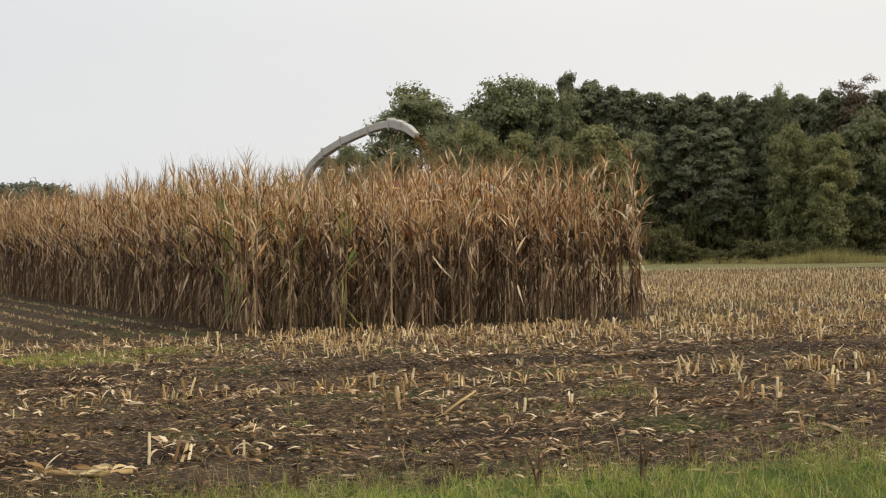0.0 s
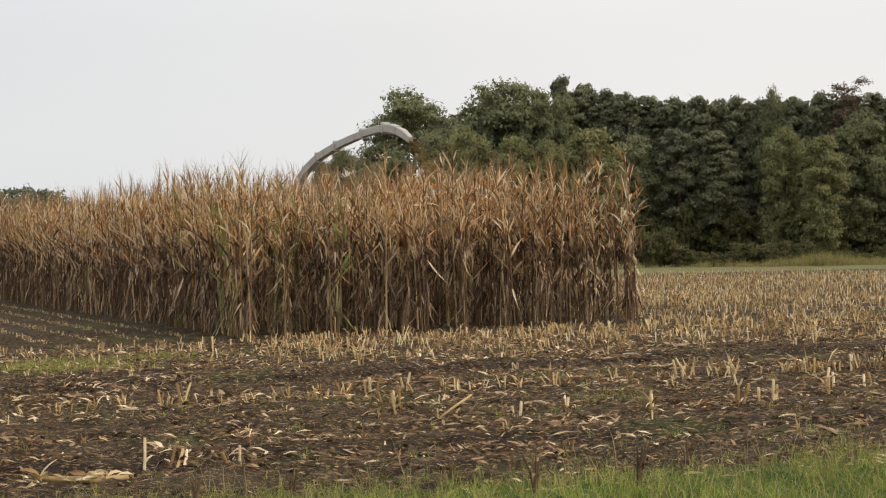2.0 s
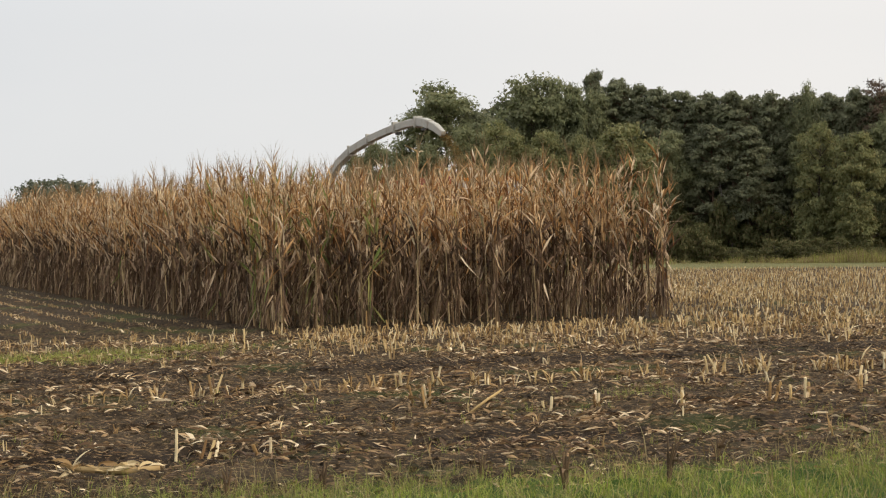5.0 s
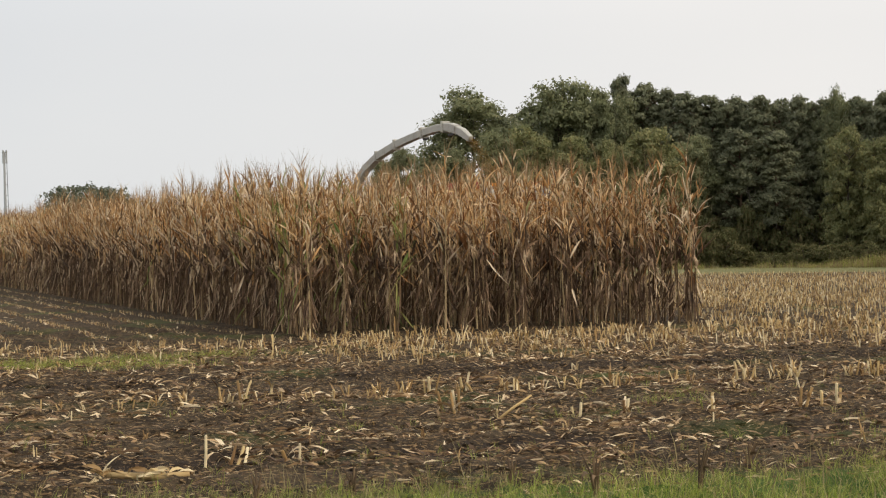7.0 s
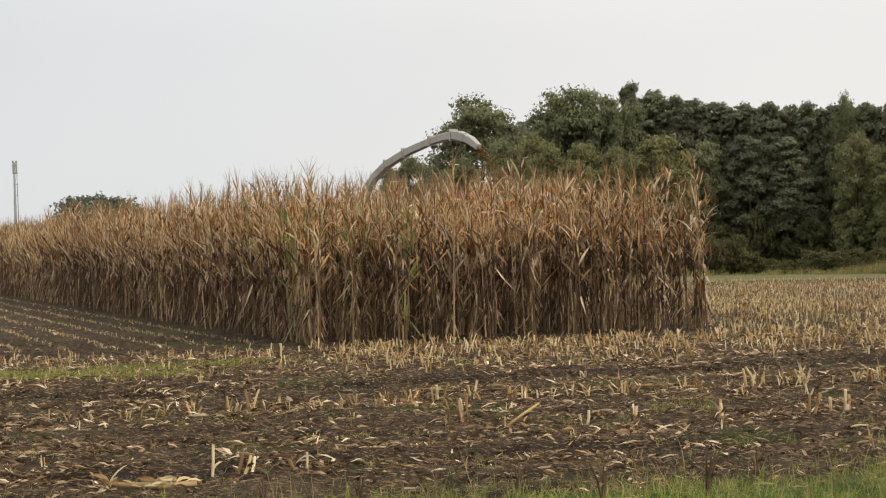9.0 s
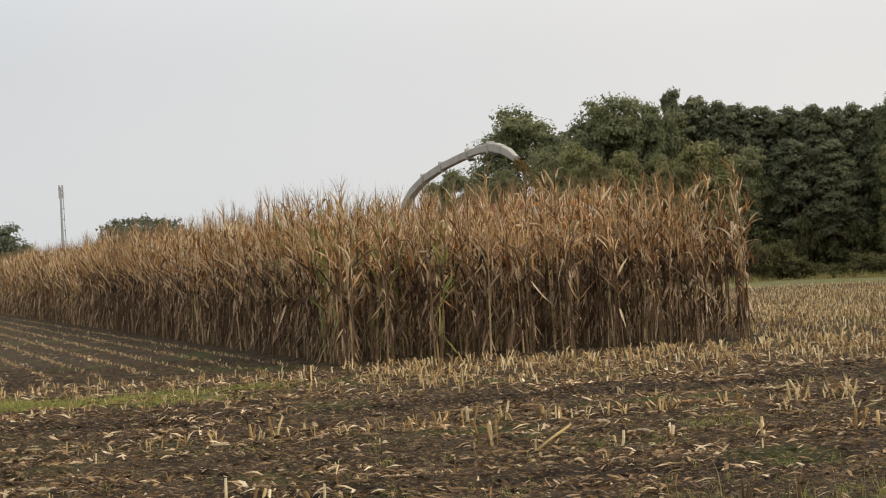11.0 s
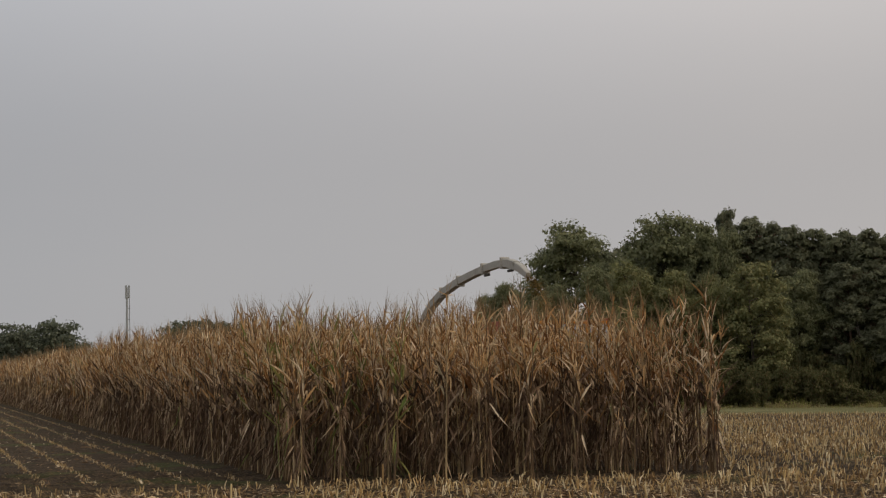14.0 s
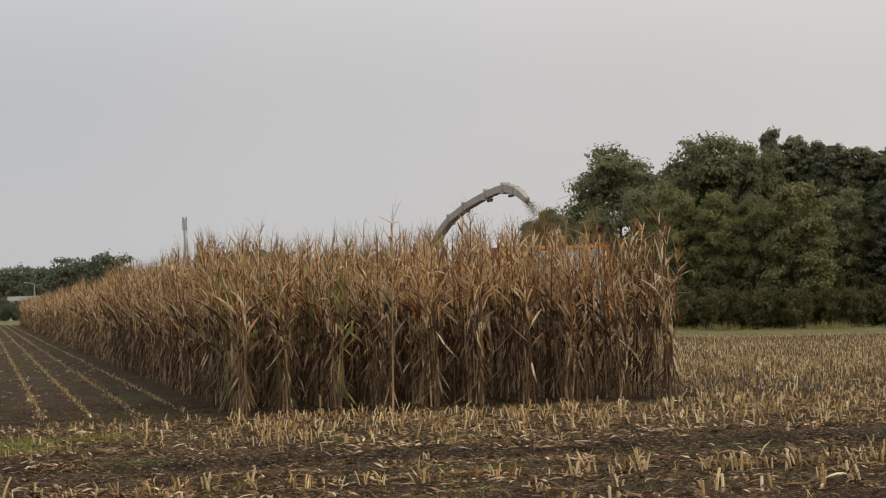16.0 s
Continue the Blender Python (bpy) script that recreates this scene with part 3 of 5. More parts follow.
def build_stubble():
    r = np.random.default_rng(21)
    stubs = [stub_template(400 + i) for i in range(14)]
    lows = [stub_template(420 + i, False) for i in range(6)]
    # headland rows: across the headland, along it, plants a metre
    spots = {}
    singles = []

    def drop(q, s, size, fine, single=False):
        p = F * s + N * q
        z = float(ground_height(p[0], p[1]))
        j = int(r.integers(0, 14 if fine else 6))
        item = (p[0], p[1], z, r.uniform(0, 6.28), size, r.normal(0, 0.16))
        if single and len(singles) < 260:
            singles.append((j, item))
        else:
            spots.setdefault((fine, j), []).append(item)
    for q, dens, size in ((24.1, 7.5, 1.0), (23.4, 9, 1.05), (22.6, 8.5, 1.1), (21.9, 8, 1.1), (21.2, 7, 1.08), (20.4, 6, 1.05), (19.6, 4.5, 1.0), (18.9, 2.2, 0.9),
                          (17.3, 0.7, 0.8), (15.4, 4.2, 1.0), (14.4, 0.6, 0.8), (13.0, 0.7, 0.8), (12.0, 0.5, 0.8), (10.6, 0.6, 0.9)):
        s = -16.0
        while s < 24:
            near = q < 16 and -6 < s < 10
            drop(q + r.normal(0, 0.05), s, size * r.uniform(0.5, 1.05) * (0.8 if s < 3 else 1), True, near or (q > 23 and -1 < s < 8))
            s += (r.exponential(1 / dens) * 0.6 + 0.4 / dens) * (1.9 if s < 3 and q > 18 else 1)
    s = 0.5
    while s < 22:
        drop(15.4 + 0.06 * math.sin(s) + r.normal(0, 0.05), s, r.uniform(0.75, 1.25), True)
        s += r.exponential(0.13) + (0.05 if s > 3 else 0.2)
    # rows along the strip: to its left, and the cut field to its right
    for k in list(range(-40, 0)) + list(range(ROWS, 62)):
        left = k < 0
        u0 = -0.8 if not left else 1.0
        u = u0
        while u < (185 if left else 110):
            p = row_point(k, u, r.normal(0, 0.028))
            if N @ p > 23 and p[1] < 87 + 134 * left:
                fine = u < 18 and (-8 < k < 24)
                z = float(ground_height(p[0], p[1]))
                j = int(r.integers(0, 14 if fine else 6))
                gap = left and math.sin(k * 12.9) > 0.45
                if not gap or r.random() < 0.15:
                    spots.setdefault((fine, j), []).append((p[0], p[1], z, r.uniform(0, 6.28), r.uniform(0.5, 1.05) * (0.42 if left else 1.0), r.normal(0, 0.15)))
            u += r.uniform(0.10, 0.22) * (1 if u < 40 else 1.7) * (1.0 if left else 1)
    heap = Heap()
    for (fine, j), rows in spots.items():
        a = np.array(rows)
        heap.add(*scatter((stubs if fine else lows)[j], a[:, :3], a[:, 3], a[:, 4], a[:, 5]))
    heap.link("maize_stubble", [STRAW, LITTER], "pale cut maize stubble standing in rows on the soil", "stubble")
    made = {}
    for j, (x, y, z, turn, size, tilt) in singles:
        m = pose(x, y, z, 0, math.degrees(tilt), math.degrees(turn)) @ Matrix.Scale(size, 4)
        if j not in made:
            v, f, mats = stubs[j]
            made[j] = tagged(link_mesh("maize_stub", v, f, [STRAW, LITTER], mats), "cut straw-coloured maize stub standing in dark soil", "maize stub", "stubs of the headland")
            made[j].matrix_world = m
        else:
            copy_thing(made[j], m).matrix_basis = m


def build_litter():
    r = np.random.default_rng(31)
    heap = Heap()
    kinds = []
    for i in range(14):
        h = Heap()
        if i < 11:       # crumpled scraps of leaf
            v, f = ribbon(r, (0, 0, 0.008), 0, r.uniform(0.04, 0.16), r.uniform(0.014, 0.038), r.uniform(-0.05, 0.5), r.uniform(0.1, 0.9), 2, False, 2.0, 0.3)
            v[:, 2] = np.abs(v[:, 2] - 0.004)
        else:            # pieces of stalk
            n = r.uniform(0.05, 0.2)
            v, f = tube([(0, 0, 0.01), (n / 2, r.normal(0, 0.01), 0.016), (n, 0, 0.011)], [0.008, 0.009, 0.007], 4, True)
        h.add(v, f, 0)
        kinds.append(h.arrays())
    odds = np.array([1.0] * 11 + [0.18] * 3)
    odds /= odds.sum()
    n = 230000
    q = VERGE - 0.5 + r.random(n) ** 1.35 * 15
    s = r.uniform(-13, 18, n)
    # litter lies in swaths along the headland
    qw = q + 0.18 * np.sin(s * 0.45) + 0.08 * np.sin(s * 1.9 + 1)
    dense = 0.22 + 0.72 * sum(w * np.exp(-((qw - c) / h) ** 2) for c, h, w in ((11.0, 0.2, 0.5), (12.5, 0.35, 0.8), (13.6, 0.25, 0.9), (14.6, 0.22, 0.7), (15.6, 0.4, 0.9), (19.3, 0.7, 0.7), (21.5, 1.5, 0.7)))
    dense = dense * (1 - 0.6 * np.exp(-((qw - 11.6) / 0.3) ** 2) - 0.65 * np.exp(-((qw - 18.1) / 0.4) ** 2))
    keep = r.random(n) < dense * (0.55 + 0.6 * (np.sin(s * 1.7 + q * 2.1) * np.sin(s * 0.63 - q * 1.2) > -0.15))
    q, s = q[keep], s[keep]
    p = s[:, None] * F + q[:, None] * N
    z = ground_height(p[:, 0], p[:, 1])
    which = r.choice(14, len(p), p=odds)
    turns = np.where(r.random(len(p)) < 0.72, r.normal(0.2, 0.35, len(p)) + math.pi * r.integers(0, 2, len(p)), r.uniform(0, 6.28, len(p)))
    for j in range(14):
        k = which == j
        heap.add(*scatter(kinds[j], np.c_[p[k], z[k]], turns[k], 0.18 + 0.9 * r.random(k.sum()) ** 2.4, r.normal(0, 0.2, k.sum())))
    # heaps that the machine has dropped
    for i in range(620):
        sc, qc, m = r.uniform(-9, 14), VERGE + 0.5 + 13.5 * r.random(), int(r.integers(14, 55))
        if (qc < 11 or 16.8 < qc < 18.6) and r.random() < 0.6:
            continue
        ss, qq = sc + r.normal(0, r.uniform(0.1, 0.4), m), qc + r.normal(0, 0.10, m)
        p = ss[:, None] * F + qq[:, None] * N
        for j in range(14):
            k = r.choice(14, m, p=odds) == j
            if k.any():
                heap.add(*scatter(kinds[j], np.c_[p[k], ground_height(p[k, 0], p[k, 1]) + 0.03 * r.random(k.sum())], r.uniform(0, 6.28, k.sum()), r.uniform(0.6, 1.5, k.sum()), r.normal(0, 0.35, k.sum())))
    # more of it between the rows of the cut fields
    m = 30000
    u, v_ = r.uniform(-1, 70, m), np.where(r.random(m) < 0.12, r.uniform(-16, -0.5, m), r.uniform(7.6, 40, m))
    p = CORNER + u[:, None] * U + v_[:, None] * V
    ok = p @ N > 23.5
    p = p[ok]
    which = r.choice(14, len(p), p=odds)
    for j in range(14):
        k = which == j
        heap.add(*scatter(kinds[j], np.c_[p[k], ground_height(p[k, 0], p[k, 1])], r.uniform(0, 6.28, k.sum()), r.uniform(0.6, 1.3, k.sum())))
    # and along the cut rows beside the crop
    m = 18000
    u, k_ = 1 + 110 * r.random(m) ** 1.4, r.integers(-34, -1, m)
    p = CORNER + F * (k_ * ROW / float(F @ V))[:, None] + u[:, None] * U + r.normal(0, 0.09, m)[:, None] * V
    p = p[(p @ N > 23.0) & (np.sin(p[:, 0] * 0.9 + k_ * 2.3) > -0.6)]
    which = r.choice(14, len(p), p=odds)
    along = math.atan2(U[1], U[0])
    for j in range(14):
        k = which == j
        heap.add(*scatter(kinds[j], np.c_[p[k], ground_height(p[k, 0], p[k, 1])], r.normal(along, 0.5, k.sum()), r.uniform(0.6, 1.5, k.sum()), r.normal(0, 0.2, k.sum())))
    heap.link("maize_litter", [LITTER], "scattered dry leaf scraps and broken stalk pieces on the soil", "crop litter")


def build_clods():
    r = np.random.default_rng(41)
    bm = bmesh.new()
    bmesh.ops.create_icosphere(bm, subdivisions=1, radius=1)
    kinds = []
    for i in range(4):
        v = np.array([tuple(x.co) for x in bm.verts]) * r.uniform(0.75, 1.2, (len(bm.verts), 1)) * (1, 0.8, 0.6)
        kinds.append((v, [tuple(x.index for x in f.verts) for f in bm.faces], np.zeros(len(bm.faces), int)))
    bm.free()
    n = 9000
    q, s = VERGE + 0.1 + r.random(n) * 10, r.uniform(-14, 18, n)
    p = s[:, None] * F + q[:, None] * N
    z = ground_height(p[:, 0], p[:, 1])
    heap = Heap()
    which = r.integers(0, 4, n)
    for j in range(4):
        k = which == j
        heap.add(*scatter(kinds[j], np.c_[p[k], z[k]], r.uniform(0, 6.28, k.sum()), 0.014 + 0.055 * r.random(k.sum()) ** 3))
    heap.link("soil_clods", [SOIL], "crumbly dark brown soil clods", "soil clods")


def build_grass():
    r = np.random.default_rng(51)
    tufts = []
    for i in range(8):
        h = Heap()
        for b in range(9):
            x, y = r.normal(0, 0.035, 2)
            v, f = ribbon(r, (x, y, -0.01), r.uniform(0, 6.28), r.uniform(0.08, 0.22), 0.0055, r.uniform(0.7, 1.5), r.uniform(0.2, 1.6), 2, False)
            h.add(v, f, 0 if r.random() < (0.45 if i in (2, 5) else 0.85) else 1)
        tufts.append(h.arrays())
    heap = Heap()

    def sow(q, s, size):
        p = s[:, None] * F + q[:, None] * N
        which = r.integers(0, 8, len(p))
        for j in range(8):
            k = which == j
            heap.add(*scatter(tufts[j], np.c_[p[k], ground_height(p[k, 0], p[k, 1])], r.uniform(0, 6.28, k.sum()), size[k]))
    n = 6500
    s = r.uniform(-7, 9, n)
    q = VERGE - 0.1 - r.random(n) ** 1.2 * 2.6 + 0.2 * np.sin(s * 1.3) + 0.15 * np.sin(s * 3.7) + r.normal(0, 0.2, n)
    sow(q, s, r.uniform(0.4, 1.1, n) * (0.65 + 0.4 * np.clip(VERGE - q, 0, 1)))
    straw = []
    for i in range(5):
        h = Heap()
        for b in range(4):
            x, y = r.normal(0, 0.03, 2)
            v, f = ribbon(r, (x, y, -0.01), r.uniform(0, 6.28), r.uniform(0.2, 0.42), 0.006, r.uniform(1.0, 1.5), r.uniform(0.0, 1.0), 4, False, 1.0, 0.3)
            h.add(v, f, 1)
        straw.append(h.arrays())
    m = 420
    s2 = r.uniform(-7, 9, m)
    q2 = VERGE + 0.15 - r.random(m) ** 1.5 * 2.0
    p = s2[:, None] * F + q2[:, None] * N
    which = r.integers(0, 5, m)
    for j in range(5):
        k = which == j
        heap.add(*scatter(straw[j], np.c_[p[k], ground_height(p[k, 0], p[k, 1])], r.uniform(0, 6.28, k.sum()), r.uniform(0.5, 1.1, k.sum())))
    # lone tufts and weedy patches among the stubble
    n = 500
    sow(VERGE + r.random(n) ** 2 * 6, r.uniform(-9, 12, n), r.uniform(0.4, 0.9, n))
    for sc, qc, rad, n in ((-2.6, 21.3, 0.9, 520), (-1.3, 20.7, 0.7, 380), (-3.6, 20.4, 0.9, 400), (0.4, 21.3, 0.6, 220), (1.6, 21.5, 0.4, 110), (0.6, 20.2, 0.6, 170), (5.5, 14.0, 0.3, 40)):
        sow(qc + r.normal(0, 0.22, n), sc + r.normal(0, rad, n), r.uniform(0.45, 0.85, n))
    # two green strips between the stubble rows beside the crop
    for v0, n in ((-7.4, 450), (-5.5, 330)):
        u = 3 + 65 * r.random(n) ** 1.3
        p = CORNER + u[:, None] * U + (v0 + r.normal(0, 0.14, n))[:, None] * V
        sow(p @ N, p @ F, r.uniform(0.5, 1.0, n))
    heap.link("verge_grass", [GRASS, DRY_GRASS], "green verge grass with some dry blades", "grass")


build_stubble()
build_litter()
build_clods()
build_grass()


# ---- trees ----
def crown_heap(r, blobs, leaf, count):
    """Leaf sprays on the shells of many small clumps: uneven, with gaps."""
    heap = Heap()
    blade = np.array(((-0.6, -0.4), (0.6, -0.3), (0.0, 0.75)))
    pts, nor = [], []
    vol = np.array([b[3] ** 2 for b in blobs])
    for (x, y, z, rad), c in zip(blobs, np.maximum(8, (count * vol / vol.sum()).astype(int))):
        d = r.normal(0, 1, (c, 3))
        d /= np.linalg.norm(d, axis=1)[:, None]
        d[:, 2] = np.where(d[:, 2] < -0.3, -d[:, 2] * 0.6, d[:, 2])
        rr = rad * (0.3 + 1.15 * r.random(c))[:, None]
        pts.append(np.array((x, y, z)) + d * rr * (1, 1, 0.8))
        nor.append(d)
    p, d = np.concatenate(pts), np.concatenate(nor)
    n = len(p)
    d = d + r.normal(0, 0.38, d.shape) + (0, 0, 0.3)
    d /= np.linalg.norm(d, axis=1)[:, None]
    a = np.cross(d, np.array((0.3, 0.2, 1.0)))
    a /= np.linalg.norm(a, axis=1)[:, None]
    b = np.cross(d, a)
    size = leaf * r.uniform(0.6, 1.4, n)
    v = p[:, None] + (a[:, None] * blade[None, :, :1] + b[:, None] * blade[None, :, 1:]) * size[:, None, None]
    heap.add(v.reshape(-1, 3), [(3 * i, 3 * i + 1, 3 * i + 2) for i in range(n)])
    return heap.arrays()


def tree(seed, height, spread, leaf_mat, bark, label, category, form="round", leaf=0.3, count=4200, bare=0.25, lobes=15, fine=9):
    """Trunk, limbs that reach into lobes, and each lobe made of many small clumps of leaves."""
    r = np.random.default_rng(seed)
    base = empty("tree", 0, 0, 0)
    h = Heap()
    top = height * (0.8 if form != "pine" else 0.93)
    bend = r.normal(0, 0.25, 2)
    zs = np.linspace(-0.2, top, 6)
    r0 = 0.013 * height + 0.04
    trunk = [(bend[0] * (z / top) ** 2, bend[1] * (z / top) ** 2, z) for z in zs]
    v, f = tube(trunk, [r0 * (1 - 0.8 * max(z, 0) / top) for z in zs], 7)
    h.add(v, f)
    blobs = []
    for i in range(lobes):
        t = (i + r.random()) / lobes
        if form == "round":
            big = spread * r.uniform(0.34, 0.5)
            shape = math.sqrt(max(0.05, 1 - (2 * (t * 0.92 + 0.03) - 1) ** 2))
            reach = (spread * 1.05 - big * 0.7) * shape * (0.35 + 0.65 * r.random() ** 0.5)
            flat = 0.75
        else:
            big = spread * r.uniform(0.32, 0.46) * (1.1 - 0.3 * t)
            reach = spread * (0.95 - 0.6 * t) * r.random() ** 0.6
            flat = 0.62
        z = height * bare + (height * (1 - bare) - big * flat) * (0.06 + 0.94 * t)
        a = i * 2.4 + r.uniform(-0.6, 0.6)
        q = np.array((math.cos(a) * reach, math.sin(a) * reach, z))
        for k in range(fine):
            d = r.normal(0, 1, 3)
            d /= np.linalg.norm(d)
            d[2] = abs(d[2]) if r.random() < 0.7 else d[2]
            blobs.append((*(q + d * big * r.uniform(0.5, 1.0) * (1, 1, flat)), big * r.uniform(0.32, 0.56)))
        z0 = max(0.3, z - reach * r.uniform(0.35, 0.8))
        s_ = min(1, z0 / top)
        p0 = (bend[0] * s_ * s_, bend[1] * s_ * s_, min(z0, top))
        mid = (np.array(p0) + q) / 2 + (0, 0, -0.15 * reach * r.random())
        v, f = tube([p0, mid, q], [r0 * 0.4, r0 * 0.25, 0.02], 4, False)
        h.add(v, f)
        for k in range(3 if count > 10000 else 0):
            d = r.normal(0, 1, 3)
            v, f = tube([q - (q - p0) * 0.15, q + d * big * 0.3, q + d * big * 0.6], [0.03, 0.02, 0.01], 3, False)
            h.add(v, f)
    wood, wood_faces, m = h.arrays()
    leaves, leaf_faces, m = crown_heap(r, blobs, leaf, count)
    # bring the grown tree to its height and spread
    fit = np.array((spread / np.percentile(np.hypot(leaves[:, 0], leaves[:, 1]), 97),) * 2 + (height / np.percentile(leaves[:, 2], 99.7),))
    link_mesh("trunk", wood * fit, wood_faces, bark, parent=base, smooth=True)
    link_mesh("crown", leaves * fit, leaf_faces, leaf_mat, parent=base)
    return tagged(base, label, category)


def from_bearing(deg, dist):
    return dist * math.sin(radians(deg)), dist * math.cos(radians(deg))


def plant_out(kind, deg, dist, turn, size=1.0, tall=1.0):
    x, y = from_bearing(deg, dist)
    m = pose(x, y, float(ground_height(x, y)), 0, 0, turn) @ Matrix.Diagonal((size, size, size * tall, 1))
    if "set" not in kind:
        kind["set"] = True
        kind["ob"].matrix_world = m
        return kind["ob"]
    c = copy_thing(kind["ob"], m)
    c.matrix_basis = m
    return c


def grow(kind, deg, dist, rise, half, turn=0.0):
    """Sets out a tree on a bearing, so tall and wide that it covers the given angles from the gate."""
    x, y = from_bearing(deg, dist)
    z = float(ground_height(x, y))
    wide = dist * math.tan(radians(half)) / kind["spread"]
    tall = (1.68 + dist * math.tan(radians(rise)) - z) / kind["height"]
    m = pose(x, y, z, 0, 0, turn) @ Matrix.Diagonal((wide, wide, tall, 1))
    if "set" not in kind:
        kind["set"] = True
        kind["ob"].matrix_world = m
        return
    copy_thing(kind["ob"], m).matrix_basis = m


def build_wood():
    r = np.random.default_rng(61)

    def kinds(n, seed, height, spread, mat, bark, label, category, form, leaf, count, bare, lobes, fine, group="trees of the wood"):
        out = []
        for i in range(n):
            ob = tree(seed + i, height, spread, mat, bark, label, category, form, leaf, count, bare, lobes, fine)
            out.append(dict(ob=tagged(ob, group=group), height=height, spread=spread))
        return out
    oak = kinds(3, 700, 14.2, 4.2, OAK, BARK, "dark green oak tree at the edge of the wood", "tree", "round", 0.2, 30000, 0.06, 26, 14)
    lime = kinds(2, 720, 12.0, 3.4, LIME, BARK, "lighter olive-green broadleaf tree at the wood's edge", "tree", "round", 0.18, 26000, 0.0, 26, 14)
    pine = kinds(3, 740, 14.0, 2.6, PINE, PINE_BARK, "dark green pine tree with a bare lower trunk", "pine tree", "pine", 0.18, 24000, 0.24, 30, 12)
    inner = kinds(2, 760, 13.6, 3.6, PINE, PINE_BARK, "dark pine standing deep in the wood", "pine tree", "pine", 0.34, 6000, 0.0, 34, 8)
    plan = [(oak[0], -3.1, 127, 5.3, 2.05, 20), (oak[1], 0.15, 123, 5.52, 1.6, 150), (oak[2], 1.45, 121, 5.2, 1.0, 250),
            (oak[2], -5.75, 133, 3.2, 0.75, 40), (oak[1], -6.5, 135, 2.75, 0.6, 90), (oak[0], -4.95, 130, 2.9, 0.8, 200), (oak[2], -3.9, 122, 3.1, 0.9, 10), (oak[1], -2.1, 119, 3.7, 1.0, 60),
            (lime[0], -0.9, 114, 3.85, 1.1, 10), (lime[1], 0.7, 113, 3.5, 1.1, 70), (pine[0], 2.45, 124, 5.72, 0.69, 0), (oak[1], 2.3, 120, 4.95, 0.8, 190),
            (pine[1], 3.45, 121, 5.42, 1.17, 60), (pine[2], 4.3, 120, 5.15, 1.10, 220), (lime[1], 3.45, 110, 3.75, 1.35, 200), (lime[0], 2.2, 112, 3.3, 0.9, 320),
            (pine[0], 5.15, 119, 5.0, 1.03, 130), (oak[2], 5.1, 115, 3.4, 1.0, 300), (pine[1], 5.95, 119, 4.85, 1.03, 200), (pine[2], 6.7, 118, 4.78, 0.99, 120), (pine[0], 7.5, 117, 4.76, 1.03, 260),
            (pine[1], 8.25, 118, 4.66, 0.97, 10), (pine[2], 8.2, 113, 3.5, 1.10, 75), (pine[2], 9.05, 117, 4.72, 0.97, 300), (pine[0], 9.75, 117, 4.6, 0.90, 330), (pine[1], 6.9, 114, 3.6, 1.10, 180),
            (oak[0], 10.4, 116, 4.9, 0.8, 45), (lime[0], 10.7, 110, 3.5, 0.95, 80), (pine[1], 11.35, 115, 4.62, 0.97, 150), (lime[1], 12.0, 108, 3.15, 1.0, 130),
            (pine[2], 12.15, 114, 4.75, 0.97, 270), (pine[0], 13.0, 114, 4.6, 1.10, 20), (oak[2], 13.6, 111, 4.0, 1.1, 20), (pine[1], 14.0, 113, 4.62, 1.10, 210),
            (pine[2], 15.1, 112, 4.6, 1.10, 220), (oak[1], 16.3, 112, 4.5, 1.2, 20), (pine[0], 17.6, 111, 4.6, 1.24, 60), (oak[0], 19, 111, 4.5, 1.2, 100)]
    for kind, deg, dist, rise, half, turn in plan:
        grow(kind, deg, dist, rise, half, turn)
    for row in range(3):
        for deg in np.arange(-2.2 + 0.5 * row, 21, 1.3):
            grow(inner[int(r.integers(0, 2))], deg + r.uniform(-0.4, 0.4), 125 + row * 5 + r.uniform(-1, 2) - 0.35 * deg, r.uniform(4.1, 4.5) + 0.4 * (-0.6 < deg < 4.0), r.uniform(1.4, 1.8), r.uniform(0, 360))
    x, y = from_bearing(13.05, 113)
    bare = tree(790, 13.2, 2.2, LARCH, PINE_BARK, "half-bare brown larch rising above the wood", "tree", "pine", 0.10, 6000, 0.55, 22, 9)
    bare.matrix_world = pose(x, y, float(ground_height(x, y)))
    # dead, bare-limbed pines standing at the edge
    for deg, dist, tall in ((7.35, 113.0, 7.3), (8.1, 113.0, 6.2)):
        x, y = from_bearing(deg, dist)
        base = empty("dead_tree", x, y, float(ground_height(x, y)), r.uniform(0, 360))
        bend = r.normal(0, 0.5, 2)
        at = lambda z: np.array((bend[0] * (z / tall) ** 2 + 0.12 * math.sin(z), bend[1] * (z / tall) ** 2, z))
        zs = np.linspace(-0.2, tall, 7)
        v, f = tube([at(z) for z in zs], [0.085 * (1 - 0.75 * max(z, 0) / tall) for z in zs], 6)
        link_mesh("trunk", v, f, DEAD_BARK, parent=base, smooth=True)
        for i in range(6):
            z = tall * r.uniform(0.45, 0.97)
            a, reach = r.uniform(0, 6.28), r.uniform(0.5, 1.5)
            d = np.array((math.cos(a), math.sin(a), 0.0)) * reach
            v, f = tube([at(z), at(z) + d * 0.5 + (0, 0, r.uniform(0, 0.4)), at(z) + d + (0, 0, r.uniform(0.1, 1.0))], [0.03, 0.02, 0.01], 4)
            link_mesh("limb", v, f, DEAD_BARK, parent=base)
        tagged(base, "bleached dead pine with bare limbs before the dark wood", "dead tree", "dead trees at the wood's edge")
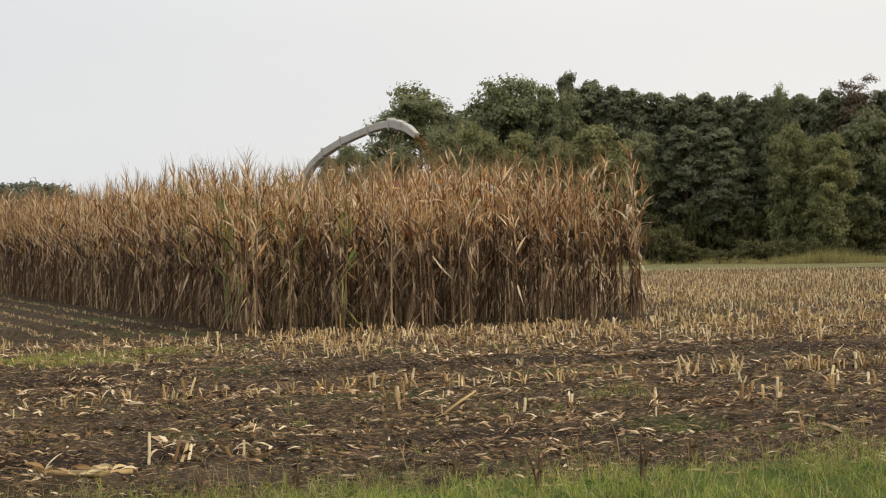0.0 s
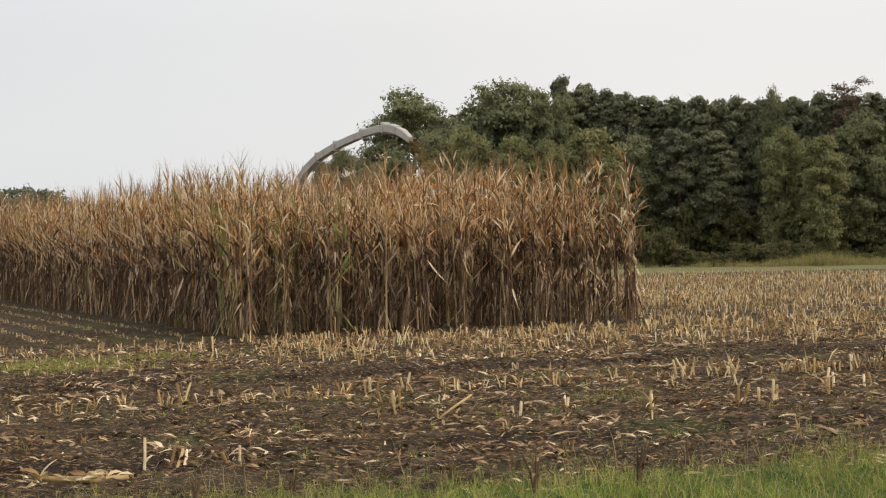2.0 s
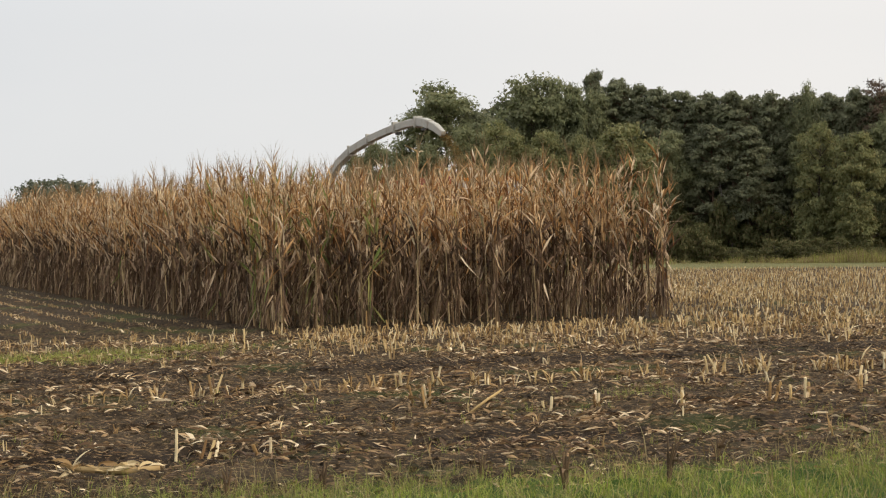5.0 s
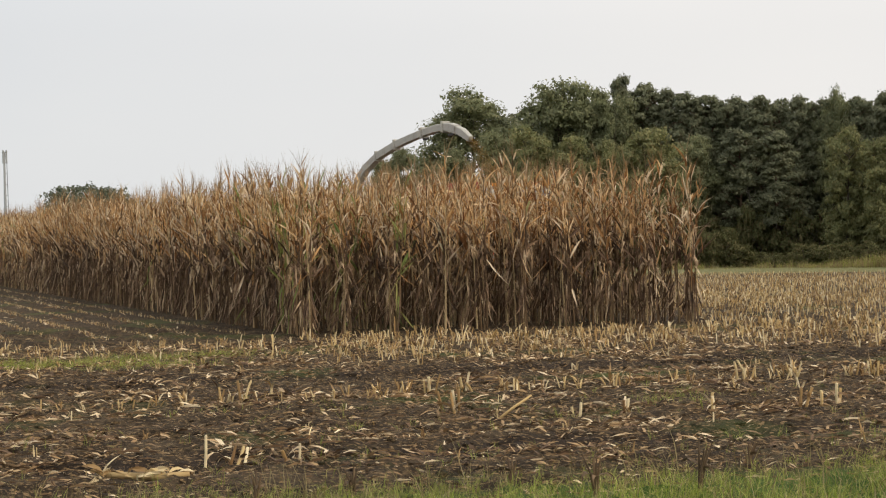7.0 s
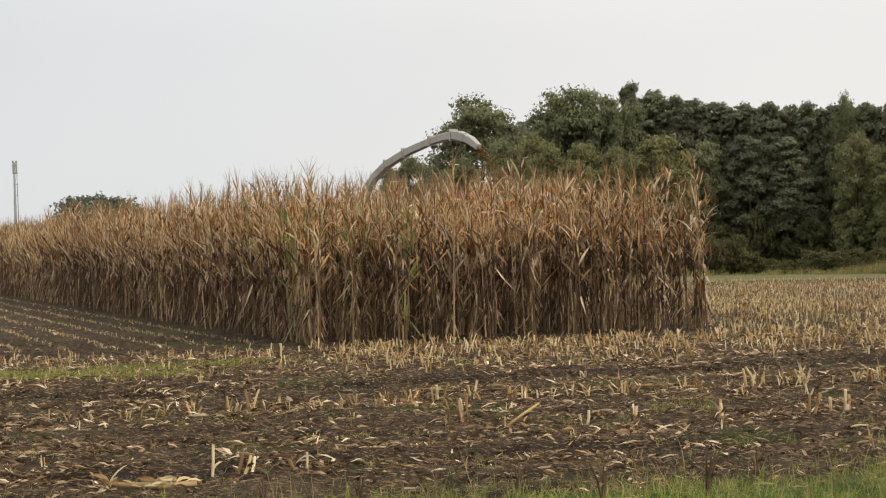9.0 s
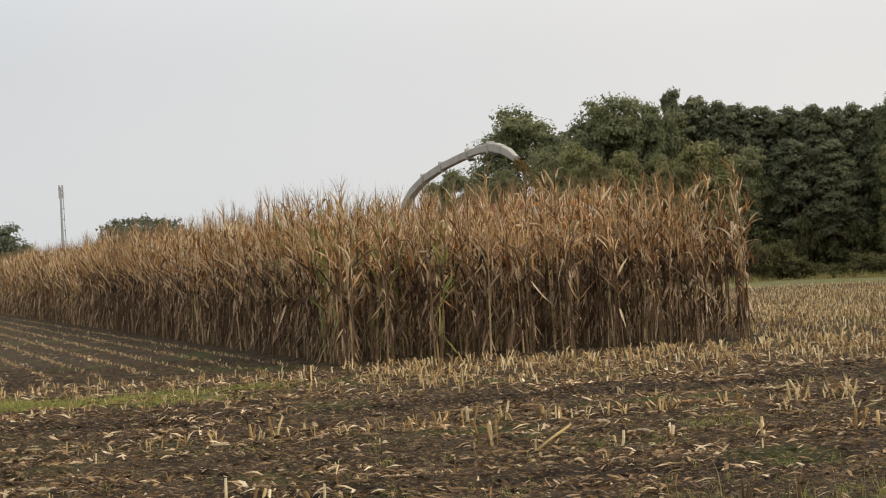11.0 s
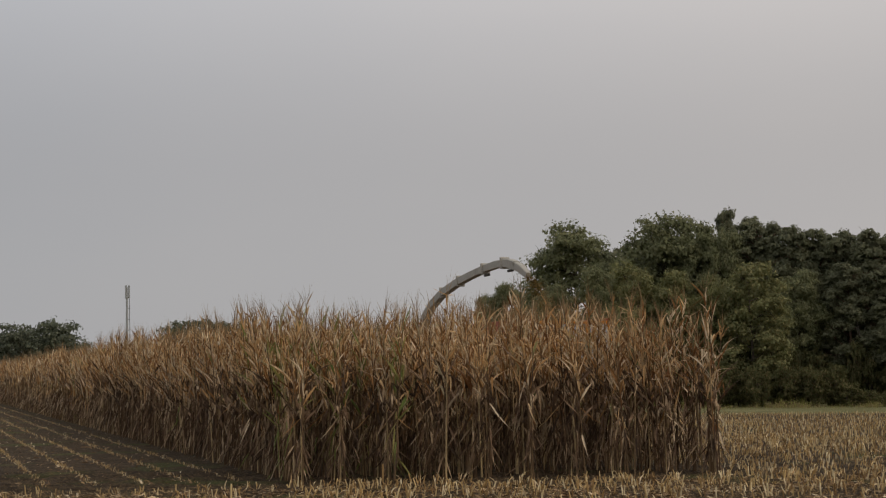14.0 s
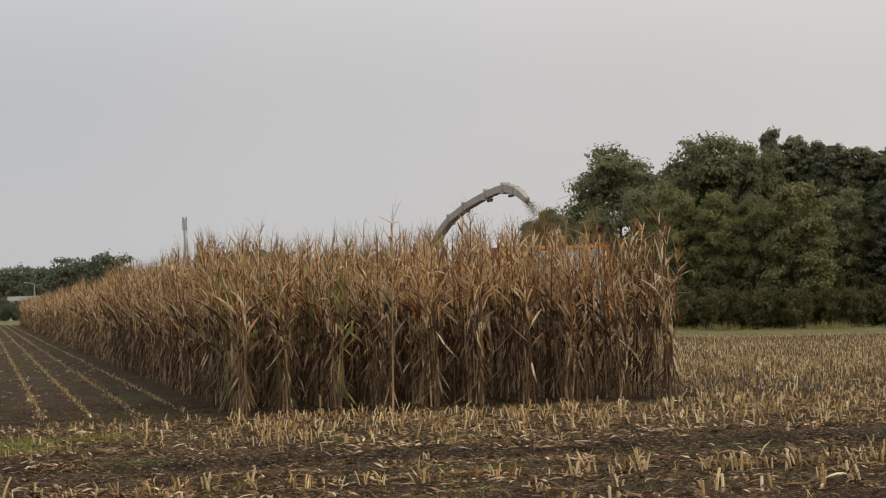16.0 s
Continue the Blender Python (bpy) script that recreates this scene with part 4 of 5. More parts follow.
    # undergrowth along the edge: tall at some places, low at others
    shrub = kinds(3, 800, 2.6, 1.7, SHRUB, BARK, "green shrub at the edge of the wood", "shrub", "round", 0.14, 2600, 0.0, 14, 8, "shrubs along the wood")
    for deg in np.arange(-3, 20, 0.42):
        tall = np.interp(deg, (-3, 4.6, 5.2, 6.3, 6.9, 8.8, 9.4, 10.8, 12, 20), (0.1, 0.1, 0.0, 0.0, -0.95, -0.95, -0.5, -0.5, -0.85, -0.8)) + r.uniform(-0.35, 0.1)
        grow(shrub[int(r.integers(0, 3))], deg + r.uniform(-0.2, 0.2), 106.5 + r.uniform(-0.5, 3.5) - 0.2 * deg, tall, r.uniform(0.4, 0.75), r.uniform(0, 360))
    for deg in np.arange(-2.5, 20, 0.6):      # young growth between the trunks
        grow(shrub[int(r.integers(0, 3))], deg + r.uniform(-0.2, 0.2), 112.5 + r.uniform(-1, 2.5) - 0.2 * deg, r.uniform(-0.3, 0.9), r.uniform(0.5, 0.8), r.uniform(0, 360))
    # tall dry grass before it
    tuft = Heap()
    for b in range(14):
        x, y = r.normal(0, 0.2, 2)
        v, f = ribbon(r, (x, y, 0), r.uniform(0, 6.28), r.uniform(0.5, 1.1), 0.022, r.uniform(1.1, 1.5), r.uniform(0.2, 0.9), 3, False)
        tuft.add(v, f, 0 if r.random() < 0.88 else 1)
    n = 1500
    deg = np.where(r.random(n) < 0.6, r.uniform(9, 21, n), r.uniform(-3, 21, n))
    dist = 104 + r.normal(0, 0.9, n) - 0.2 * deg
    x, y = dist * np.sin(np.radians(deg)), dist * np.cos(np.radians(deg))
    heap = Heap()
    heap.add(*scatter(tuft.arrays(), np.c_[x, y, ground_height(x, y)], r.uniform(0, 6.28, n), r.uniform(0.35, 0.9, n) * (0.7 + 0.25 * np.sin(deg * 1.7) + 0.4 * (deg > 10))))
    heap.link("tall_grass", [DRY_GRASS, GRASS], "tall half-dry grass in front of the wood", "grass")
    # the far side of the field, beyond the end of the strip
    far = [dict(ob=tree(820 + i, 10.6, 4.8, FAR_LEAVES, BARK, "distant dark green broadleaf tree", "tree", "round", 0.36, 5600, 0.0, 30, 12)) for i in range(3)]
    for s in far:
        tagged(s["ob"], group="distant trees")
    for deg, dist, size in ((-24.2, 192, 0.76), (-22.9, 190, 0.8), (-22.3, 196, 0.66), (-18.3, 215, 0.86), (-17.2, 218, 0.88), (-16.5, 222, 0.78)):
        plant_out(far[int(r.integers(0, 3))], deg, dist, r.uniform(0, 360), size)
    for deg in np.arange(-38, -23.5, 0.62):
        plant_out(far[int(r.integers(0, 3))], deg + r.uniform(-0.2, 0.2), 340 + r.uniform(-10, 15), r.uniform(0, 360), r.uniform(0.98, 1.12))
    for deg in np.arange(-38, -29.8, 0.7):
        plant_out(far[int(r.integers(0, 3))], deg + r.uniform(-0.3, 0.3), 262 + r.uniform(-6, 8), r.uniform(0, 360), r.uniform(0.72, 0.95))
    for deg in np.arange(-38, -30.2, 0.6):
        plant_out(far[int(r.integers(0, 3))], deg + r.uniform(-0.2, 0.2), 254 + r.uniform(-3, 3), r.uniform(0, 360), r.uniform(0.28, 0.4), 1.0)
    for deg in np.arange(-27.0, -23.8, 0.4):      # a low hedge before the shed
        plant_out(far[int(r.integers(0, 3))], deg + r.uniform(-0.1, 0.1), 280 + r.uniform(-3, 3), r.uniform(0, 360), r.uniform(0.24, 0.31), 1.0)
    for deg in np.arange(-29.2, -26.6, 0.5):
        plant_out(far[int(r.integers(0, 3))], deg + r.uniform(-0.2, 0.2), 285 + r.uniform(-6, 6), r.uniform(0, 360), r.uniform(0.3, 0.5), 1.1)


build_wood()


# ---- the machines behind the strip ----
REAR = np.array((-1.10, 42.12))      # middle of the trailer's rear
HEADING = math.degrees(math.atan2(U[1], U[0]))


def wheel(name, parent, x, y, radius, width):
    """A tyre with lugs on a dished rim; the axle lies across."""
    hub = new(name)
    hub.parent, hub.location = parent, (x, y, radius)
    hub.empty_display_size = 0.2
    prof = [(0.58, -0.42), (0.62, -0.5), (0.9, -0.5), (0.985, -0.4), (1.0, -0.2), (1.0, 0.2), (0.985, 0.4), (0.9, 0.5), (0.62, 0.5), (0.58, 0.42)]
    seg, verts, faces = 32, [], []
    for i in range(seg):
        a = 2 * math.pi * i / seg
        for j, (rr, w) in enumerate(prof):
            lug = 0.97 if (i % 2 and 2 < j < 7) else 1.0
            verts.append((math.cos(a) * rr * radius * lug, w * width, math.sin(a) * rr * radius * lug))
    k = len(prof)
    faces = [(i * k + j, i * k + j + 1, ((i + 1) % seg) * k + j + 1, ((i + 1) % seg) * k + j) for i in range(seg) for j in range(k - 1)]
    link_mesh("tyre", verts, faces, RUBBER, parent=hub, label="muddy black rubber tyre")
    prof = [(0.6, 0.42), (0.52, 0.3), (0.3, 0.22), (0.14, 0.26), (0.0, 0.27)]
    verts = [(math.cos(2 * math.pi * i / 20) * rr * radius, w * width * sgn, math.sin(2 * math.pi * i / 20) * rr * radius)
             for sgn in (1, -1) for i in range(20) for rr, w in prof]
    k = len(prof)
    faces = [(o + i * k + j, o + i * k + j + 1, o + ((i + 1) % 20) * k + j + 1, o + ((i + 1) % 20) * k + j) for o in (0, 20 * k) for i in range(20) for j in range(k - 1)]
    link_mesh("rim", verts, faces, ORANGE, parent=hub, label="orange steel rim")
    return hub


def slat_mesh(length, height):
    """A folded board: a flat face with a lip at its lower edge."""
    p = [(0.0, 0.0), (0.028, 0.01), (0.012, height * 0.82), (0.0, height * 0.97), (-0.012, height * 0.97), (-0.012, 0.0)]
    verts = [(x, y, z) for y in (0, length) for x, z in p]
    n = len(p)
    faces = [(i, (i + 1) % n, n + (i + 1) % n, n + i) for i in range(n)] + [tuple(range(n))[::-1], tuple(range(n, 2 * n))]
    me = bpy.data.meshes.new("board")
    me.from_pydata(verts, [], faces)
    me.materials.append(BOARD)
    return me


def build_trailer():
    z0 = float(ground_height(*REAR))
    base = empty("silage_trailer", REAR[0], REAR[1], z0, HEADING)
    L, W, B, T = 5.6, 2.35, 1.08, 3.1
    hw = W / 2
    # rear wall: posts, rails and three bays of boards (x runs forward, y to the left)
    posts = (-hw + 0.05, -hw + 0.72, -hw + 1.56, hw - 0.05)
    for i, y in enumerate(posts):
        w = 0.05 if i in (0, 3) else 0.055
        part("post", boxed(-0.05, 0.06, y - w, y + w, B, T, bevel=0.012), ORANGE, base, "orange steel post")
    part("top_rail", boxed(-0.062, 0.07, -hw, hw, T, T + 0.09, bevel=0.015), ORANGE, base, "orange steel rail")
    part("bottom_rail", boxed(-0.062, 0.07, -hw, hw, B - 0.1, B, bevel=0.015), ORANGE, base, "orange steel rail")
    count, sh = 9, (T - B) / 9
    for a, b in zip(posts[:-1], posts[1:]):
        me = slat_mesh(b - a - 0.11, sh)
        for i in range(count):
            ob = new("board", me)
            ob.parent = base
            ob.matrix_local = pose(0.012, b - 0.055, B + i * sh, 0, 0, 180)
    # side walls
    n = 5
    for sgn in (1, -1):
        me = slat_mesh(L / n - 0.1, sh)
        for j in range(n + 1):
            x = 0.1 + (L - 0.2) * j / n
            part("post", boxed(x - 0.045, x + 0.045, sgn * hw - 0.06, sgn * hw + 0.06, B, T, bevel=0.012), ORANGE, base, "orange steel post")
        for j in range(n):
            for i in range(count - 1):
                ob = new("board", me)
                ob.parent = base
                x = 0.15 + (L - 0.2) * j / n
                ob.matrix_local = pose(x if sgn < 0 else x + L / n - 0.1, sgn * hw, B + i * sh, 0, 0, -90 if sgn < 0 else 90)
        part("top_board", boxed(0.0, L, sgn * (hw - 0.015) - 0.03, sgn * (hw - 0.015) + 0.03, T - sh, T + 0.16, bevel=0.01), RED, base, "faded red top board")
    part("front_wall", boxed(L - 0.05, L + 0.03, -hw, hw, B, T + 0.1, bevel=0.01), RED, base, "faded red front wall")
    part("floor", boxed(0.02, L, -hw + 0.05, hw - 0.05, B - 0.06, B + 0.02), DARK, base)
    # chassis
    bm = bmesh.new()
    lo, hi = 0.86, B - 0.1
    vs = [bm.verts.new(p) for p in ((-0.02, -hw + 0.06, hi), (L, -hw + 0.06, hi), (L, hw - 0.06, hi), (-0.02, hw - 0.06, hi),
                                    (0.03, -hw + 0.24, lo), (L, -hw + 0.24, lo), (L, hw - 0.24, lo), (0.03, hw - 0.24, lo))]
    for q in ((0, 1, 2, 3), (7, 6, 5, 4), (0, 4, 5, 1), (1, 5, 6, 2), (2, 6, 7, 3), (3, 7, 4, 0)):
        bm.faces.new([vs[i] for i in q])
    part("chassis", bm, ORANGE, base, "orange steel chassis pan")
    part("bumper", boxed(-0.08, 0.12, -hw + 0.3, hw - 0.18, 0.70, 0.86, bevel=0.02), ORANGE, base)
    for y in (-0.45, 0.45):
        part("beam", boxed(0.1, L + 0.9, y - 0.06, y + 0.06, 0.62, 0.86, bevel=0.01), ORANGE, base)
    part("drawbar", boxed(L + 0.8, L + 2.4, -0.08, 0.08, 0.55, 0.72, bevel=0.02), ORANGE, base)
    for x in (1.5, 2.65):
        part("axle", boxed(x - 0.06, x + 0.06, -0.95, 0.95, 0.44, 0.58, bevel=0.02), DARK, base)
        part("axle_bracket", boxed(x - 0.12, x + 0.12, -0.52, 0.52, 0.56, 0.64), DARK, base)
        for y in (-0.86, 0.86):
            wheel("wheel", base, x, y, 0.52, 0.46)
    plate = part("sign_plate", boxed(-0.075, -0.055, -0.42, 0.02, B + 0.24, B + 0.35, bevel=0.004), YELLOW, base, "yellow maker's plate with dark bars")
    for y0, y1 in ((-0.38, -0.25), (-0.22, -0.12), (-0.09, -0.02)):
        part("lettering", boxed(-0.079, -0.0755, y0, y1, B + 0.275, B + 0.315), DARK, plate)
    part("lamp", boxed(-0.09, -0.05, 0.35, 0.5, B - 0.08, B - 0.02, bevel=0.005), REFLECT, base, "red tail lamp")
    part("lamp", boxed(-0.09, -0.05, -0.95, -0.8, 0.74, 0.8, bevel=0.005), REFLECT, base, "red tail lamp")
    bm = bmesh.new()
    tri = [(0.62, B + 0.12), (0.92, B + 0.12), (0.77, B + 0.38)]
    a = [bm.verts.new((-0.085, y, z)) for y, z in tri]
    b = [bm.verts.new((-0.065, y, z)) for y, z in tri]
    bm.faces.new(a)
    bm.faces.new(b[::-1])
    for i in range(3):
        bm.faces.new((a[i], b[i], b[(i + 1) % 3], a[(i + 1) % 3]))
    part("warning_triangle", bm, REFLECT, base, "red reflecting triangle")
    tagged(base, "orange silage trailer with grey boarded walls behind the maize", "trailer")


SPOUT_LINE = [(12.9, 2.2, 0.34), (12.75, 2.95, 0.34), (12.2, 3.62, 0.33), (11.45, 4.02, 0.32), (10.3, 4.38, 0.30), (8.65, 4.67, 0.28), (7.5, 4.80, 0.27),
              (6.4, 4.91, 0.26), (5.4, 4.97, 0.26), (4.75, 4.97, 0.25)]


def box_run(line, width=0.85):
    """A square duct along (s, z, height) stations in the plane of travel."""
    bm = bmesh.new()
    rings = []
    for i, (s, z, h) in enumerate(line):
        h *= 0.86
        a, b = line[max(i - 1, 0)], line[min(i + 1, len(line) - 1)]
        d = Vector((b[0] - a[0], 0, b[1] - a[1])).normalized()
        up = Vector((-d.z, 0, d.x))
        if up.z < 0:
            up = -up
        w = h * width / 2
        c = Vector((s, 0, z))
        rings.append([bm.verts.new(c + up * u * h / 2 + Vector((0, y * w, 0))) for u, y in ((-1, -1), (-1, 1), (0.8, 1), (1, 0.7), (1, -0.7), (0.8, -1))])
    for r0, r1 in zip(rings[:-1], rings[1:]):
        for k in range(6):
            bm.faces.new((r0[k], r0[(k + 1) % 6], r1[(k + 1) % 6], r1[k]))
    bm.faces.new(rings[0])
    bm.faces.new(rings[-1][::-1])
    bmesh.ops.recalc_face_normals(bm, faces=bm.faces)
    return bm


def build_harvester():
    """The spout shows above the maize; the machine below it is hidden by the crop."""
    z0 = float(ground_height(*(REAR + U * 12)))
    base = empty("forage_harvester", REAR[0], REAR[1], z0, HEADING)
    spout = part("spout", box_run(SPOUT_LINE), SPOUT, base, "dusty off-white discharge spout")
    hood = part("spout_hood", box_run([(4.77, 4.98, 0.28), (4.3, 4.93, 0.30), (3.85, 4.83, 0.30)]), SPOUT, base, "hinged off-white hood")
    part("deflector", box_run([(3.9, 4.84, 0.26), (3.45, 4.71, 0.27), (2.95, 4.48, 0.2)]), SPOUT, base, "dusty end flap")
    for s, z in ((4.77, 4.98), (6.4, 4.91), (8.65, 4.67), (10.3, 4.38)):
        part("bracket", boxed(s - 0.04, s + 0.04, -0.15, 0.15, z - 0.19, z + 0.165, bevel=0.015), SPOUT, spout, "bolted flange")
    for s, z in ((6.25, 4.70), (4.3, 4.71)):
        part("cylinder", boxed(s - 0.2, s + 0.2, -0.04, 0.04, z - 0.04, z + 0.04, bevel=0.02), DARK, spout, "dark hydraulic cylinder")
    part("turret", boxed(12.45, 13.25, -0.4, 0.4, 1.4, 2.0, bevel=0.08), SPOUT, base)
    part("body", boxed(11.2, 15.2, -1.1, 1.1, 0.75, 1.75, bevel=0.15), SPOUT, base, "off-white machine body")
    for x, rad in ((11.8, 0.6), (14.6, 0.85)):
        part("axle", boxed(x - 0.08, x + 0.08, -1.2, 1.2, rad - 0.08, rad + 0.25), DARK, base)
        for y in (-1.25, 1.25):
            wheel("wheel", base, x, y, rad, 0.5)
    tagged(base, "forage harvester with a tall arched off-white spout", "harvester")
    # chopped maize on its way from the spout into the trailer
    r = np.random.default_rng(71)
    heap = Heap()
    n = 3200
    t = r.random(n)
    s = 2.95 - 1.75 * t + r.normal(0, 0.04 + 0.12 * t, n)
    z = 4.44 - 0.75 * t - 0.9 * t * t + r.normal(0, 0.04 + 0.07 * t, n)
    y = r.normal(0, 0.07 + 0.10 * t, n)
    p = REAR + s[:, None] * U - y[:, None] * V
    flake = (np.array(((-0.5, -0.3, 0.0), (0.5, -0.2, 0.1), (0.4, 0.3, 0.0), (-0.4, 0.25, -0.1))), [(0, 1, 2, 3)], np.zeros(1, int))
    heap.add(*scatter(flake, np.c_[p, z + z0], r.uniform(0, 6.28, n), r.uniform(0.02, 0.06, n), r.uniform(-1.5, 1.5, n)))
    heap.link("chopped_maize", [CHOPPED], "ochre chopped maize pouring from the spout", "chopped maize")


CHOPPED = plant_material("chopped_maize", [(0.0, (0.36, 0.22, 0.06)), (0.6, (0.52, 0.33, 0.09)), (1.0, (0.62, 0.46, 0.17))], 0.2)
build_trailer()
build_harvester()


# ---- far off: mast, lamp posts, shed, house, cars ----
def build_mast():
    x, y = from_bearing(-20.5, 286)
    base = empty("radio_mast", x, y, 0, 20)
    v, f = tube([(0, 0, -0.3), (0, 0, 9), (0, 0, 18.0)], [0.32, 0.24, 0.16], 10)
    link_mesh("mast", v, f, STEEL, parent=base)
    for a in (0, 120, 240):
        c, s = math.cos(radians(a)), math.sin(radians(a))
        v, f = tube([(c * 0.38, s * 0.38, 15.9), (c * 0.38, s * 0.38, 18.3)], [0.16, 0.16], 6)
        link_mesh("antenna", v, f, STEEL, parent=base, label="grey panel antenna")
    v, f = tube([(0.62, 0.0, 0), (0.55, 0, 8), (0.42, 0, 16.2)], [0.07, 0.06, 0.05], 5)
    link_mesh("cable_ladder", v, f, DARK, parent=base)
    for z in np.arange(2, 17, 2.0):
        part("ladder_bracket", boxed(0.1, 0.6, -0.05, 0.05, z - 0.05, z + 0.05), DARK, base)
    tagged(base, "tall grey radio mast far beyond the maize", "mast")


def build_lamp_post(deg, dist, height, arm):
    x, y = from_bearing(deg, dist)
    base = empty("lamp_post", x, y, 0, -deg)
    v, f = tube([(0, 0, -0.2), (0, 0, height * 0.5), (0, 0, height)], [0.15, 0.12, 0.1], 8)
    link_mesh("pole", v, f, STEEL, parent=base)
    if arm:
        v, f = tube([(0, 0, height - 0.1), (-0.6, 0, height + 0.15), (-1.3, 0, height + 0.2)], [0.07, 0.06, 0.06], 6)
        link_mesh("arm", v, f, STEEL, parent=base)
        part("lamp_head", boxed(-1.9, -1.2, -0.15, 0.15, height + 0.12, height + 0.28, bevel=0.04), STEEL, base)
    tagged(base, "slim grey lamp post beside the distant road", "lamp post", "lamp posts")


def build_shed():
    x, y = from_bearing(-25.2, 300)
    base = empty("shed", x, y, 0, 26)
    part("wall", boxed(-9, 9, -4, 4, -0.2, 3.7), WHITE, base, "white shed wall")
    bm = bmesh.new()
    a = [bm.verts.new(p) for p in ((-9.3, -4.3, 3.7), (9.3, -4.3, 3.7), (9.3, 0, 4.6), (-9.3, 0, 4.6), (-9.3, 4.3, 3.7), (9.3, 4.3, 3.7))]
    bm.faces.new((a[0], a[1], a[2], a[3]))
    bm.faces.new((a[3], a[2], a[5], a[4]))
    bmesh.ops.solidify(bm, geom=bm.faces[:], thickness=0.15)
    part("roof", bm, PALE_WALL, base, "pale sheet roof")
    for i in range(4):
        part("door", boxed(-7.5 + 4.2 * i, -5.0 + 4.2 * i, -4.06, -3.98, 0, 2.6), STEEL, base, "grey roller door")
    tagged(base, "long low white shed behind hedges", "shed")
    x, y = from_bearing(-29.65, 275)
    house = empty("house", x, y, 0, 30)
    bm = bmesh.new()
    a = [bm.verts.new((xx, yy, zz)) for yy in (-3, 3) for xx, zz in ((-1.6, -0.2), (1.6, -0.2), (1.6, 2.4), (0.4, 4.3), (-1.6, 2.4))]
    bm.faces.new(a[:5])
    bm.faces.new(a[5:][::-1])
    for i in range(5):
        bm.faces.new((a[i], a[i + 5], a[(i + 1) % 5 + 5], a[(i + 1) % 5]))
    part("wall", bm, PALE_WALL, house, "pale gable wall")
    part("window", boxed(-0.5, 0.5, -3.05, -2.97, 0.9, 2.0), GLASS, house)
    tagged(house, "small pale gabled house among distant trees", "house")


def build_car(deg, dist, turn, paint, label):
    x, y = from_bearing(deg, dist)
    base = empty("car", x, y, 0, turn)
    prof = [(-2.1, 0.3), (-2.15, 0.75), (-1.75, 0.92), (-1.1, 1.42), (0.5, 1.45), (1.1, 0.98), (2.0, 0.82), (2.12, 0.35)]
    bm = bmesh.new()
    a = [[bm.verts.new((px, yy * (0.86 if pz > 1 else 1), pz)) for px, pz in prof] for yy in (-0.85, 0.85)]
    bm.faces.new(a[0])
    bm.faces.new(a[1][::-1])
    n = len(prof)
    for i in range(n):
        bm.faces.new((a[0][i], a[1][i], a[1][(i + 1) % n], a[0][(i + 1) % n]))
    bmesh.ops.recalc_face_normals(bm, faces=bm.faces)
    part("body", bm, paint, base)
    for s in (-1, 1):
        part("side_window", boxed(-1.05, 0.5, s * 0.80 - 0.02, s * 0.80 + 0.02, 1.0, 1.34), GLASS, base)
    for wx in (-1.3, 1.35):
        for wy in (-0.8, 0.8):
            wheel("wheel", base, wx, wy, 0.32, 0.2)
    tagged(base, label, "car", "cars on the distant road")


build_mast()
for spec in ((-29.5, 268, 6.9, False), (-28.3, 300, 6.6, True), (-27.28, 262, 4.9, False), (-26.0, 292, 6.8, True)):
    build_lamp_post(*spec)
build_shed()
build_car(-33.75, 256, 60, CAR_PAINT, "silver car parked by the distant hedge")
build_car(-33.1, 257, 70, RED, "red car parked by the distant hedge")
build_car(-28.6, 290, 75, CAR_PAINT, "pale car on the distant road")


# ---- single things on the headland ----
def ground_pose(x, y, rx=0, ry=0, rz=0):
    return pose(x, y, float(ground_height(x, y)), rx, ry, rz)


